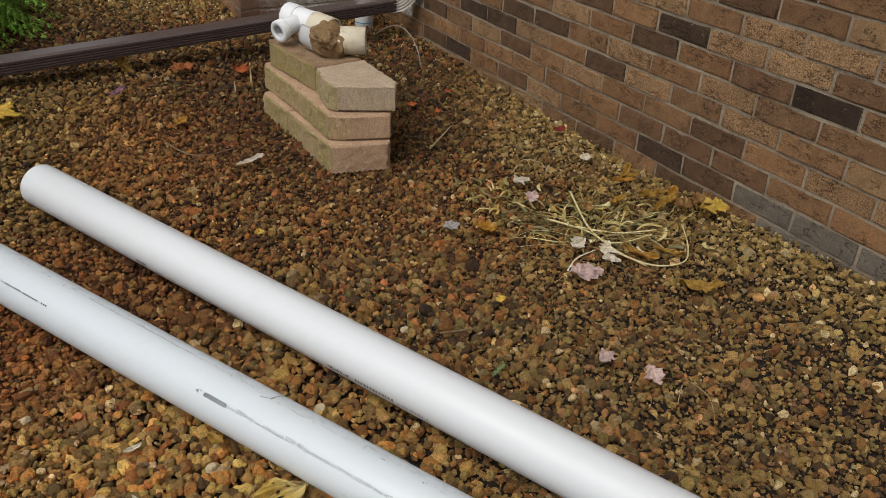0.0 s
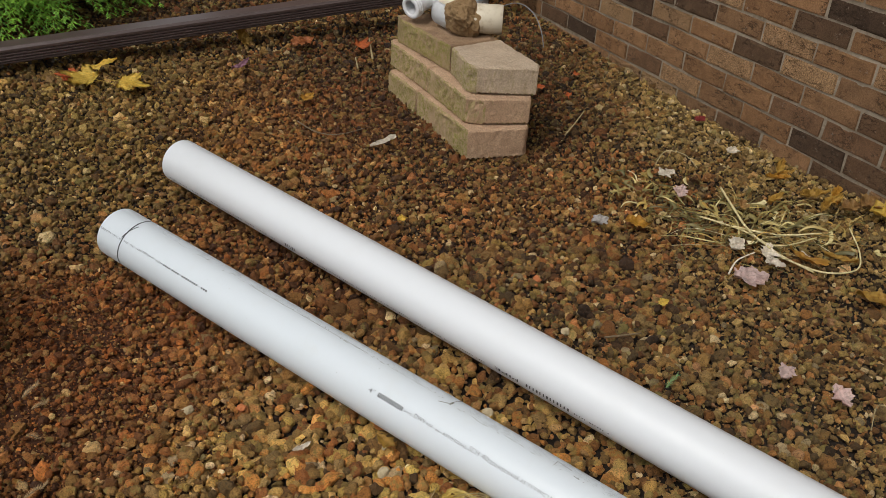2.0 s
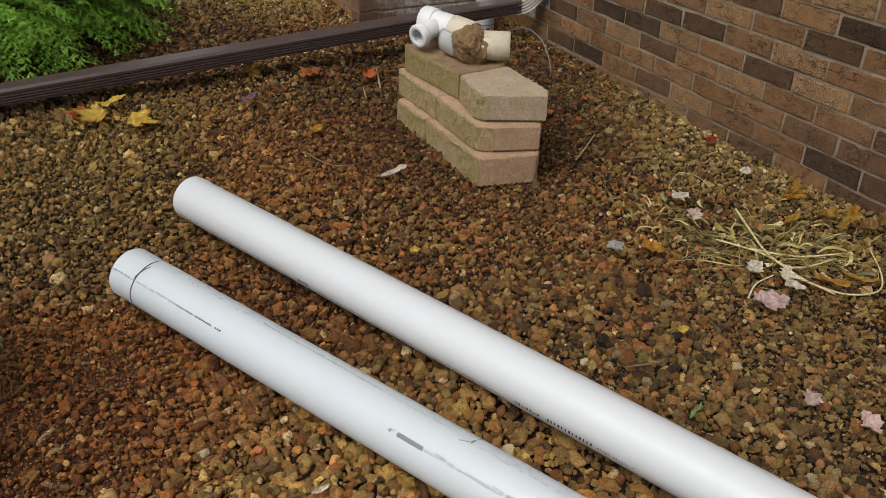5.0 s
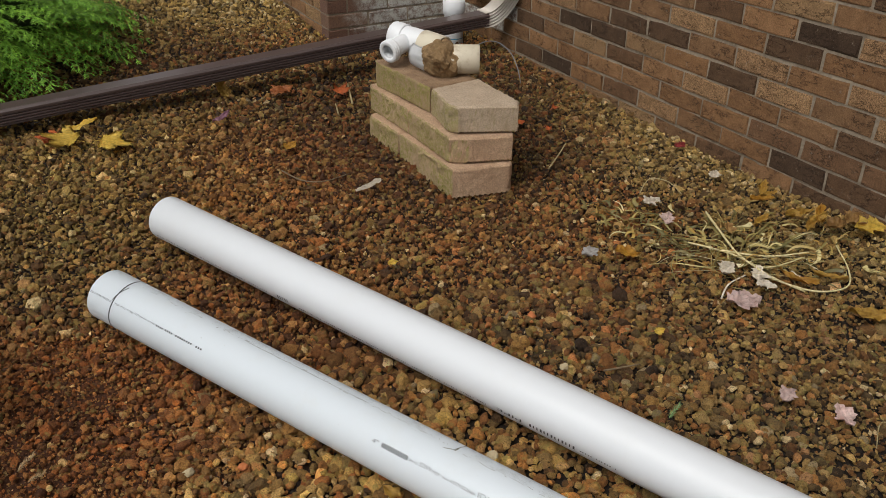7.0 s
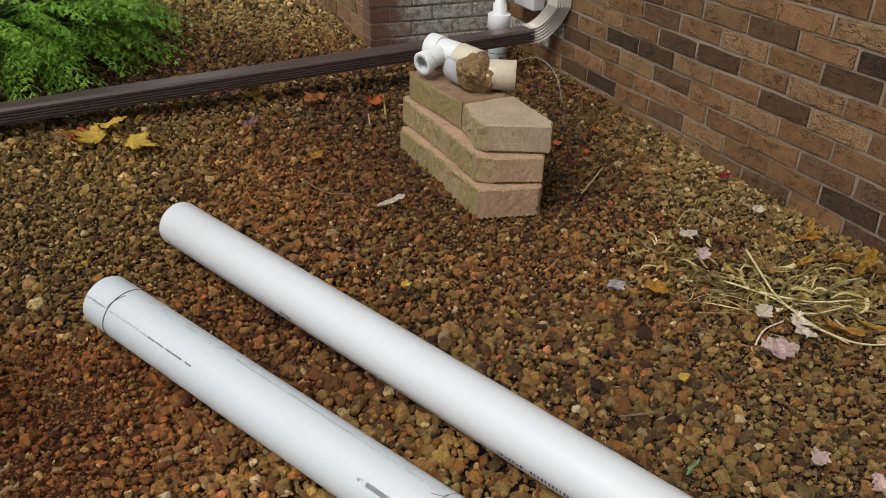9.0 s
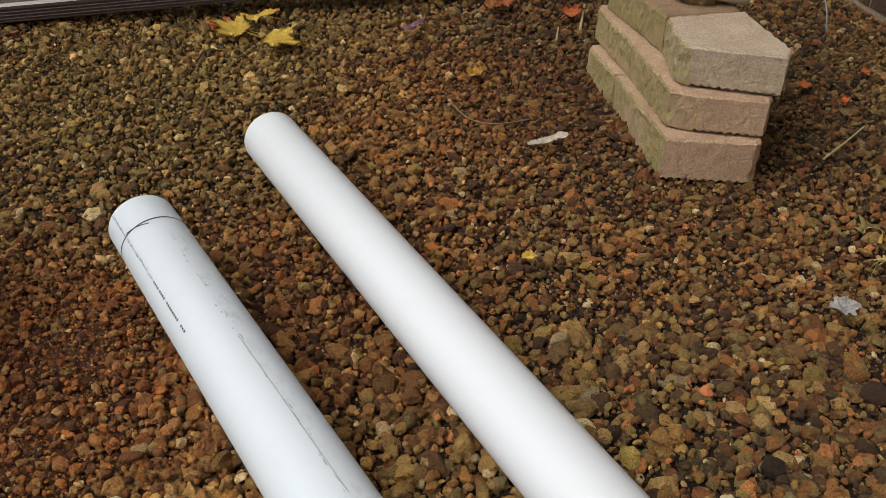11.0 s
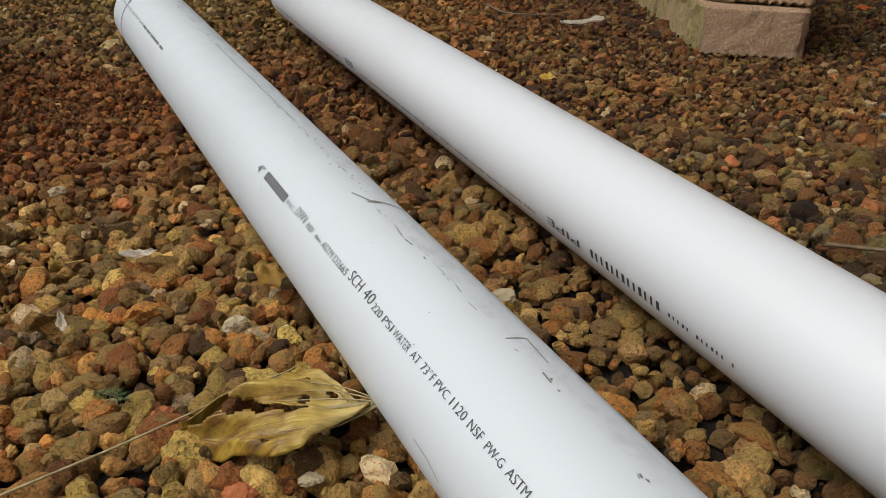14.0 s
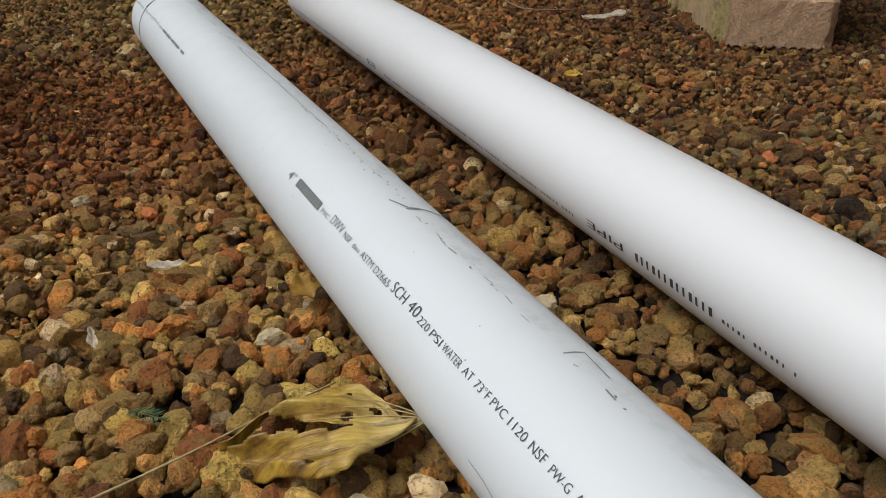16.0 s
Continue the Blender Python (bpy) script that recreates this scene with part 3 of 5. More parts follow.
def block(outline, z0, z1, mat, seed, scallop=()):
    """A cast block from its plan outline: rough split sides, worn edges, a ribbed lower edge on the sides named in scallop."""
    rng = random.Random(seed)
    pts, flags = [], []
    n = len(outline)
    for i in range(n):
        a, b_ = Vector(outline[i]), Vector(outline[(i + 1) % n])
        steps = max(2, int((b_ - a).length / 0.006))
        for k in range(steps):
            pts.append(a.lerp(b_, k / steps))
            flags.append(i in scallop)
    mid = sum(pts, Vector((0, 0))) / len(pts)
    levels = [(0.0, -0.004), (0.05, 0.0), (0.2, 0.0), (0.4, 0.0), (0.6, 0.0), (0.8, 0.0), (0.94, 0.0), (1.0, -0.005)]
    bm = bmesh.new()
    rings = []
    for f, inset in levels:
        ring = []
        for i, p in enumerate(pts):
            out = (p - mid).normalized()
            z = z0 + (z1 - z0) * f
            rough = 0.0055 * noise.noise(Vector((p.x * 55 + seed, p.y * 55, z * 55))) + 0.003 * noise.noise(Vector((p.x * 160, p.y * 160, z * 160 + seed)))
            q = p + out * (inset + rough * (0.35 if flags[i] else 1.0))
            dz = 0.0
            if flags[i] and f < 0.1:
                dz = 0.0055 * (1 + math.sin(i * 0.006 * 2 * math.pi / 0.017)) * (1 - f * 10) + 0.0
            ring.append(bm.verts.new((q.x, q.y, z + dz)))
        rings.append(ring)
    m = len(pts)
    for a, b_ in zip(rings, rings[1:]):
        for k in range(m):
            bm.faces.new((a[k], a[(k + 1) % m], b_[(k + 1) % m], b_[k]))
    for ring, flip in ((rings[0], True), (rings[-1], False)):
        inner = [bm.verts.new((mid.x + (v.co.x - mid.x) * 0.93, mid.y + (v.co.y - mid.y) * 0.93, v.co.z)) for v in ring]
        for k in range(m):
            quad = (ring[k], ring[(k + 1) % m], inner[(k + 1) % m], inner[k])
            bm.faces.new(quad[::-1] if flip else quad)
        bm.faces.new(inner[::-1] if flip else inner)
    return bm


BLOCKS = [
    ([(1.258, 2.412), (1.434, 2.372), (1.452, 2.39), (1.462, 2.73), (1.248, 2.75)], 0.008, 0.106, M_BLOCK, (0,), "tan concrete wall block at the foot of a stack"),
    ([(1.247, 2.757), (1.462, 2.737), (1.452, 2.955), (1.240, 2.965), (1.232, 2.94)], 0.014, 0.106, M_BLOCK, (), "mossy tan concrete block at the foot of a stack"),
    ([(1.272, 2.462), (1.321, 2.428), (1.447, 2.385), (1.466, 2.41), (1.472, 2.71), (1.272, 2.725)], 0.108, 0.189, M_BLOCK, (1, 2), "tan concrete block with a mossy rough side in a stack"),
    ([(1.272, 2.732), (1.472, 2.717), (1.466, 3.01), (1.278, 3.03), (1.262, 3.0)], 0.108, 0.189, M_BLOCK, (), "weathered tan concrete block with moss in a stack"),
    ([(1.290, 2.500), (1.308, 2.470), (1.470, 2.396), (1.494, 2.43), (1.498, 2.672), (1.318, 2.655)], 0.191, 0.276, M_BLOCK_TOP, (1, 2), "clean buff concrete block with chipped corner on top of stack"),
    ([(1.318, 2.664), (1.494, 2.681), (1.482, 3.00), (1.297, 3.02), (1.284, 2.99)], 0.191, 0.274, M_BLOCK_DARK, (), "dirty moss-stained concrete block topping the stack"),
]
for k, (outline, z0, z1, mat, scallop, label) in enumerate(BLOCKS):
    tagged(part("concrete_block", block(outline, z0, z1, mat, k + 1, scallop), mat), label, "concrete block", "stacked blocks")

# ---------- downspout extension ----------


def box_tube(points, w, h, ribs, bm=None):
    """A rectangular metal tube swept through points; the flutes run along its sides."""
    bm = bm or bmesh.new()
    side = [(-w / 2, -h / 2 + 0.006)]
    for k in range(ribs):
        z = -h / 2 + h * (0.14 + 0.50 * k / max(ribs - 1, 1))
        side += [(-w / 2, z - 0.004), (-w / 2 + 0.0045, z - 0.001), (-w / 2 + 0.0045, z + 0.001), (-w / 2, z + 0.004)]
    side += [(-w / 2, h / 2 - 0.008), (-w / 2 + 0.008, h / 2)]
    prof = side + [(-x, z) for x, z in side[::-1]] + [(w / 2 - 0.006, -h / 2), (-w / 2 + 0.006, -h / 2)]
    pts = [Vector(p) for p in points]
    rings = []
    across = Vector((0, 1, 0))
    for i, p in enumerate(pts):
        d = (pts[min(i + 1, len(pts) - 1)] - pts[max(i - 1, 0)]).normalized()
        up = d.cross(across).normalized()
        s = up.cross(d).normalized()
        rings.append([bm.verts.new(p + s * x - up * z if up.z < 0 else p + s * x + up * z) for x, z in prof])
    for a, b_ in zip(rings, rings[1:]):
        for k in range(len(prof)):
            bm.faces.new((a[k], a[(k + 1) % len(prof)], b_[(k + 1) % len(prof)], b_[k]))
    bm.faces.new(rings[0])
    bm.faces.new(rings[-1][::-1])
    bmesh.ops.recalc_face_normals(bm, faces=bm.faces)
    return bm


spout = new("downspout")
tagged(spout, "dark brown fluted metal downspout extension with beige elbow at the wall", "downspout")
SP0, SP1 = Vector((-1.1, 3.43, 0.076)), Vector((2.06, 3.545, 0.215))
part("extension", box_tube([SP0.lerp(SP1, k / 8) for k in range(9)], 0.085, 0.056, 4), M_SPOUT, spout, "dark brown fluted rectangular metal tube")
bend = [(2.045, 3.545, 0.2145)]
for k in range(9):
    a = math.pi / 2 * k / 8
    bend.append((2.06 + 0.08 * math.sin(a), 3.545 - 0.085 * (1 - math.cos(a)), 0.215 + 0.13 * (1 - math.cos(a))))
bm = bmesh.new()
rings = []
for i, (x, y, z) in enumerate(bend + [(2.14, 3.46, 0.5), (2.14, 3.46, 1.4), (2.14, 3.46, 2.55)]):
    a = math.pi / 2 * min(max(i - 1, 0), 8) / 8
    nrm_ = Vector((-math.sin(a), 0, math.cos(a)))
    prof = []
    for px, pz in [(-0.04, -0.03), (0.04, -0.03), (0.04, 0.03)] + [(0.04 - 0.08 * q / 14, 0.03 - (0.005 if q % 2 else 0.0)) for q in range(1, 14)] + [(-0.04, 0.03)] + [(-0.04 + (0.005 if q % 2 else 0.0), 0.03 - 0.06 * q / 10) for q in range(1, 10)]:
        prof.append(bm.verts.new(Vector((x, y + px, z)) + nrm_ * pz * 1.08))
    rings.append(prof)
for a, b_ in zip(rings, rings[1:]):
    for k in range(len(a)):
        bm.faces.new((a[k], a[(k + 1) % len(a)], b_[(k + 1) % len(a)], b_[k]))
bmesh.ops.recalc_face_normals(bm, faces=bm.faces)
part("elbow", bm, M_ELBOW, spout, "beige corrugated metal elbow and drop pipe")

# ---------- house walls ----------
COURSE, PITCH, ROW0, COL0 = 0.0655, 0.2032, 0.455, 2.145


def brick_mesh(name, seed, mat, length=0.1937):
    """Front of the brick faces -x; origin at its front centre."""
    bm = bmesh.new()
    bmesh.ops.create_cube(bm, size=1.0)
    bmesh.ops.scale(bm, vec=(0.09, length, 0.0565), verts=bm.verts)
    bmesh.ops.translate(bm, vec=(0.045, 0, 0), verts=bm.verts)
    bmesh.ops.bisect_plane(bm, geom=bm.verts[:] + bm.edges[:] + bm.faces[:], plane_co=(0, -length * 0.22, 0), plane_no=(0, 1, 0))
    bmesh.ops.bisect_plane(bm, geom=bm.verts[:] + bm.edges[:] + bm.faces[:], plane_co=(0, length * 0.18, 0), plane_no=(0, 1, 0))
    front = [e for e in bm.edges if all(v.co.x < 0.01 for v in e.verts) and not (abs(e.verts[0].co.y - e.verts[1].co.y) < 1e-5 and abs(e.verts[0].co.y) < length * 0.4)]
    bmesh.ops.bevel(bm, geom=front, offset=0.0028, segments=2, affect="EDGES")
    rng = random.Random(seed)
    for v in bm.verts:
        v.co += Vector((rng.uniform(-1, 1) * 0.0016, rng.uniform(-1, 1) * 0.0024, rng.uniform(-1, 1) * 0.0024))
    me = bpy.data.meshes.new(name)
    bm.to_mesh(me)
    bm.free()
    me.materials.append(mat)
    return me


def slab(name, lo, hi, mat, label, category="wall"):
    bm = bmesh.new()
    bmesh.ops.create_cube(bm, size=1.0)
    for v in bm.verts:
        v.co = Vector([lo[i] if v.co[i] < 0 else hi[i] for i in range(3)])
    ob = part(name, bm, mat)
    return tagged(ob, label, category, kind="structure")


wall_east = slab("wall_east", (WALL_X + 0.0045, -3.0, -0.25), (WALL_X + 0.30, BACK_Y + 0.0045, 2.6), M_MORTAR, "brown brick house wall with pale mortar joints")
wall_north = slab("wall_north", (PIER_X + 0.0045, BACK_Y + 0.0045, -0.25), (WALL_X + 0.30, BACK_Y + 0.3, 2.6), M_MORTAR, "short brick house wall with white overspray")
wall_west = slab("wall_west", (PIER_X + 0.0045, BACK_Y + 0.3, -0.25), (PIER_X + 0.30, 8.0, 2.6), M_MORTAR, "brown brick side wall of the house")

DARK = {(0, 0), (1, -4), (-1, -2), (-1, 0), (2, -1), (4, 0), (4, 1), (5, 0), (1, -3), (3, -4), (2, -4), (3, -7), (5, -6), (5, 1), (2, -5), (0, 2), (0, 3), (3, 1), (5, -4), (-3, 1), (-2, -4), (-4, 2)}
TAN = {(0, -2), (1, -1), (2, 0), (-1, 1), (-1, 2), (-2, 2), (-2, 3), (-2, 4), (1, 1), (2, 2)}
MESHES = {m.name: [brick_mesh("brick", i, m) for i in range(8)] for m in (M_BRICK, M_BRICK_DARK, M_BRICK_TAN, M_BRICK_GREY, M_BRICK_PAINT)}
pick = random.Random(7)


def lay(parent, turn, origin, length, single, choose, left):
    """Courses of brick along a wall: those that single() names are parts, the rest is one joined part."""
    boxes = []
    for r in range(-33, 8):
        z = ROW0 - r * COURSE - 0.0285
        for c in range(-60, 60):
            u0 = c * PITCH + (0.5 * PITCH if r % 2 else 0.0) + left
            u1 = u0 + 0.1937
            a, b_ = max(u0, 0.0), min(u1, length)
            if b_ - a < 0.03:
                continue
            mid = (a + b_) / 2
            m = Matrix.Translation(origin) @ Matrix.Rotation(turn, 4, "Z") @ Matrix.Translation((0, -mid, z)) @ Matrix.Diagonal((1, (b_ - a) / 0.1937, 1, 1))
            if single(mid, z):
                mat = choose(r, c, mid, z)
                ob = new("brick", pick.choice(MESHES[mat.name]))
                ob.parent = parent
                ob.matrix_local = m
                ob.location += Vector((pick.uniform(-1, 1) * 0.0012, 0, pick.uniform(-1, 1) * 0.0012)) if abs(turn) < 0.1 else Vector((0, pick.uniform(-1, 1) * 0.0012, 0))
            else:
                boxes.append(m)
    if boxes:
        base = np.array([(x, y, z) for x in (0.0, 0.09) for y in (-0.0968, 0.0968) for z in (-0.0283, 0.0283)])
        quads = np.array([(0, 1, 3, 2), (0, 4, 5, 1), (2, 3, 7, 6), (0, 2, 6, 4), (1, 5, 7, 3)])
        vs = np.concatenate([base @ np.array(m.to_3x3()).T + np.array(m.translation) for m in boxes])
        fs = np.concatenate([quads + 8 * i for i in range(len(boxes))])
        rest = raw("brickwork", vs, fs, M_BRICK_REST, parent)
        rest["kind"] = "stuff"


def island_brick():
    m, t, b = material("brick_far", 0.9)
    c = ramp(t, island(t), [(0.0, (0.04, 0.03, 0.027)), (0.2, (0.085, 0.042, 0.028)), (0.6, (0.13, 0.065, 0.042)), (0.85, (0.15, 0.085, 0.055)), (1.0, (0.24, 0.15, 0.08))])
    fine = noise_node(t, 260.0, 6.0, 0.75)
    c = mixc(t, 0.4, c, ramp(t, fine, [(0.36, grey(0.35)), (0.66, grey(1.7))]), "MULTIPLY")
    t.links.new(c, b.inputs["Base Color"])
    bump(t, b, fine, 0.8, 0.003)
    return m


M_BRICK_REST = island_brick()


def pick_east(r, c, u, z):
    y = BACK_Y - u
    if y > 3.35 and z > 0.12 and pick.random() < 0.25:
        return M_BRICK_PAINT
    if z < 0.125 and y < 1.62:
        return M_BRICK_GREY
    c -= 20
    if (r, c) in DARK:
        return M_BRICK_DARK
    if (r, c) in TAN:
        return M_BRICK_TAN
    if z < 0.1 and pick.random() < 0.3:
        return M_BRICK_DARK
    q = pick.random()
    return M_BRICK_DARK if q < 0.05 else M_BRICK_TAN if q < 0.11 else M_BRICK


lay(wall_east, 0.0, (WALL_X, BACK_Y, 0), BACK_Y + 3.0, lambda u, z: BACK_Y - u > 0.95 and z < 0.93, pick_east, BACK_Y - COL0 - 20 * PITCH)
lay(wall_north, math.pi / 2, (PIER_X, BACK_Y, 0), WALL_X - PIER_X, lambda u, z: z < 0.8, lambda r, c, u, z: M_BRICK_PAINT, 0.0)
lay(wall_west, 0.0, (PIER_X, 8.0, 0), 8.0 - BACK_Y - 0.092, lambda u, z: 8.0 - u < 5.6 and z < 0.5, lambda r, c, u, z: M_BRICK_TAN if pick.random() < 0.35 else M_BRICK, 8.0 - BACK_Y - 0.092 - 0.1937 - 30 * PITCH)

# ---------- fittings on the stack ----------
tee = new("pipe_fitting")
tagged(tee, "white plastic pipe tee with dirty cream coupling on stacked blocks", "pipe fitting")
part("body", tube((1.374, 3.005, 0.350), (1.435, 2.88, 0.340), 0.043, 0.005, bm=tube((1.368, 3.017, 0.351), (1.390, 2.972, 0.3475), 0.0470, 0.009)), M_PVC_CLEAN, tee)
bm = tube((1.398, 2.955, 0.347), (1.300, 2.915, 0.331), 0.030, 0.006)
tube((1.318, 2.922, 0.333), (1.290, 2.911, 0.328), 0.0365, 0.013, bm=bm)
for q in (0.0, 0.008, 0.016):
    tube((1.292 + q, 2.9117 + q * 0.4, 0.3284 + q * 0.16), (1.2955 + q, 2.913 + q * 0.4, 0.329 + q * 0.16), 0.0380, 0.004, bm=bm)
part("branch", bm, M_PVC_CLEAN, tee, "white branch with a threaded open end")
part("collar", tube((1.422, 2.902, 0.342), (1.452, 2.82, 0.335), 0.0465, 0.005), M_PVC_OLD, tee, "dirty cream coupling")
part("stub", tube((1.415, 2.775, 0.325), (1.525, 2.712, 0.3245), 0.0465, 0.005), M_PVC_OLD, tee, "short dirty cream pipe stub")
bm = bmesh.new()
bmesh.ops.create_icosphere(bm, subdivisions=5, radius=1.0)
for v in bm.verts:
    d = v.co.normalized()
    k = 1 + 0.30 * noise.noise(d * 1.6) + 0.12 * noise.noise(d * 4) + 0.05 * noise.noise(d * 9) + 0.02 * noise.noise(d * 25)
    v.co = Vector((1.414 + d.x * 0.058 * k - d.z * 0.012, 2.764 + d.y * 0.058 * k, 0.328 + d.z * 0.062 * k))
part("clay_clod", bm, M_DIRT, tee, "brown lump of dried clay")
bm = bmesh.new()
grid = []
for i in range(16):
    grid.append([])
    for k in range(10):
        a = math.radians(120 + 135 * i / 15)
        q = k / 9 * (0.095 - 0.045 * abs(i - 6) / 9 - 0.008 * abs(math.sin(i * 1.9)))
        grid[-1].append(bm.verts.new(Vector((1.385, 2.875, 0.322)) + Vector((0.25, -0.96, -0.12)) * q + Vector((0.96, 0.25, 0)) * 0.043 * math.cos(a) + Vector((0, 0, 1)) * 0.043 * math.sin(a)))
for i in range(15):
    for k in range(9):
        bm.faces.new((grid[i][k], grid[i + 1][k], grid[i + 1][k + 1], grid[i][k + 1])).smooth = True
bmesh.ops.solidify(bm, geom=bm.faces[:], thickness=0.004)
part("broken_shard", bm, M_PVC_CLEAN, tee, "jagged broken piece of white pipe wall")

# ---------- cleanout pipe and meter box in the corner ----------
clean = new("cleanout_pipe")
tagged(clean, "white plastic riser pipe with blue mark in the wall corner", "pipe")
part("riser", tube((2.0, 3.71, gz(2.0, 3.71) - 0.03), (2.0, 3.71, 0.26), 0.043), M_PVC_CLEAN, clean)
part("coupling", tube((2.0, 3.71, 0.205), (2.0, 3.71, 0.268), 0.05, 0.012), M_PVC_CLEAN, clean)
part("reducer", lathe((2.0, 3.71, 0.255), (2.0, 3.71, 0.40), [(0, 0.040), (0.018, 0.040), (0.020, 0.030), (0.055, 0.030), (0.057, 0.0235), (0.14, 0.0235)]), M_PVC_CLEAN, clean)
cord([(2.0, 3.71, 0.37), (2.0, 3.71, 0.45), (2.0, 3.71, 0.60), (2.0, 3.75, 0.66), (2.0, 3.99, 0.68)], 0.023, M_PVC_CLEAN, "vent_pipe", clean, 20)
part("blue_mark", lathe((2.0, 3.71, 0.099), (2.0, 3.71, 0.14), [(0, 0.0434), (0.004, 0.0434)]), M_BLUE, clean, "blue pen line round the pipe")
box_ = slab("meter_box", (WALL_X - 0.06, 3.63, 0.285), (WALL_X - 0.002, 3.80, 0.62), simple("grey_box", (0.55, 0.56, 0.57), (0.64, 0.65, 0.66), 30.0, 0.5, 0.05), "pale grey plastic utility box fixed to the wall", "utility box")
box_["kind"] = ""
del box_["kind"]
bv = box_.modifiers.new("bevel", "BEVEL")
bv.width, bv.segments = 0.006, 2
cable = cord([(1.97, 3.56, 0.07), (1.97, 3.50, 0.105), (1.97, 3.443, 0.136), (1.97, 3.36, 0.170), (1.97, 3.288, 0.182), (1.97, 3.225, 0.174), (1.97, 3.179, 0.155), (1.97, 3.135, 0.112), (1.97, 3.11, 0.06)], 0.0022, simple("grey_cable", (0.16, 0.16, 0.16), (0.24, 0.24, 0.24), 80.0, 0.5, 0.1), "cable")
tagged(cable, "thin grey cable looping out of the gravel by the wall", "cable")

# ---------- shrubs ----------


def cypress_shrub():
    rng = random.Random(11)
    thing = new("cypress_shrub")
    tagged(thing, "bright green feathery false cypress shrub drooping over the gravel", "shrub")
    centre = Vector((-0.13, 4.40, gz(-0.13, 4.40)))
    V, F = [], []
    BV, BF = [], []

    def blade(a, b_, w, up):
        d = b_ - a
        s = d.cross(up)
        if s.length < 1e-6:
            return
        s = s.normalized() * w
        n = len(V)
        m = a.lerp(b_, 0.55)
        V.extend([a - s * 0.5, m - s, b_, m + s, a + s * 0.5])
        F.extend([(n, n + 1, n + 3, n + 4), (n + 1, n + 2, n + 2, n + 3)])

    for k in range(760):
        az = rng.uniform(0, 2 * math.pi)
        el = rng.uniform(0.0, 1.0) ** 1.2 if rng.random() < 0.6 else rng.uniform(0.0, 0.3)
        el = max(el, 0.02) * 1.35
        out = Vector((math.cos(az) * math.cos(el), math.sin(az) * math.cos(el), math.sin(el)))
        start = centre + Vector((out.x * 0.46, out.y * 0.44, 0.05 + out.z * 0.34)) * rng.uniform(0.75, 1.1)
        ln = rng.uniform(0.30, 0.48)
        p, d = start.copy(), (out + Vector((0, 0, 0.35))).normalized()
        pts = [p.copy()]
        for j in range(12):
            d = (d + Vector((0, 0, -0.085)) + Vector((rng.uniform(-1, 1), rng.uniform(-1, 1), 0)) * 0.06).normalized()
            p = p + d * ln / 12
            p.z = max(p.z, gz(p.x, p.y) + 0.015)
            pts.append(p.copy())
        for j in range(1, 13):
            q, e = pts[j], (pts[j] - pts[j - 1]).normalized()
            side = e.cross(Vector((0, 0, 1))).normalized()
            blade(pts[j - 1], q, 0.0016, Vector((0, 0, 1)))
            if j < 3:
                continue
            for sg in (-1, 1):
                sl = rng.uniform(0.035, 0.075) * (1.15 - j / 16)
                sd = (e * rng.uniform(0.6, 0.9) + side * sg * rng.uniform(0.6, 1.0) + Vector((0, 0, rng.uniform(-0.45, 0.15)))).normalized()
                a = q.copy()
                for m_ in range(3):
                    b_ = a + sd * sl / 3
                    blade(a, b_, 0.0022, Vector((0, 0, 1)))
                    ss = sd.cross(Vector((0, 0, 1))).normalized()
                    for s2 in (-1, 1):
                        tip = b_ + (sd * 0.8 + ss * s2 * 0.7 + Vector((0, 0, rng.uniform(-0.3, 0.2)))).normalized() * rng.uniform(0.010, 0.022)
                        blade(b_, tip, 0.0022, Vector((rng.uniform(-0.4, 0.4), rng.uniform(-0.4, 0.4), 1)))
                    a = b_
                    sd = (sd + Vector((0, 0, -0.15))).normalized()
    Q = F
    faces = []
    for a, b_, c, d in Q:
        if c == b_ or len({a, b_, c, d}) == 3:
            q = list(dict.fromkeys((a, b_, c, d)))
            faces.append(tuple(q))
        else:
            faces.extend([(a, b_, c), (a, c, d)])
    raw("foliage", [tuple(v) for v in V], faces, M_CYPRESS, thing)
    for k in range(9):
        az = k * 0.7
        o = Vector((math.cos(az), math.sin(az), 0))
        cord([centre - Vector((0, 0, 0.03)), centre + o * 0.12 + Vector((0, 0, 0.16)), centre + o * 0.34 + Vector((0, 0, 0.30))], 0.014, M_BARK, "branch", thing, 7, 0.4)
    # added dark green blob: its colour stands in for shade among the inner fronds
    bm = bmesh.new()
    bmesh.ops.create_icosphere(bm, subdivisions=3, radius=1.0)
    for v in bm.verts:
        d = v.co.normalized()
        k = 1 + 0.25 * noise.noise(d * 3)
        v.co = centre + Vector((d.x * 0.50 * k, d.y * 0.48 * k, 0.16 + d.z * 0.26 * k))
    part("shade_core", bm, simple("inner_shade_fill", (0.020, 0.045, 0.008), (0.05, 0.085, 0.018), 150.0, 1.0, 1.0, 0.02), thing, "dark green filler standing in for the shade inside the shrub")
    return thing


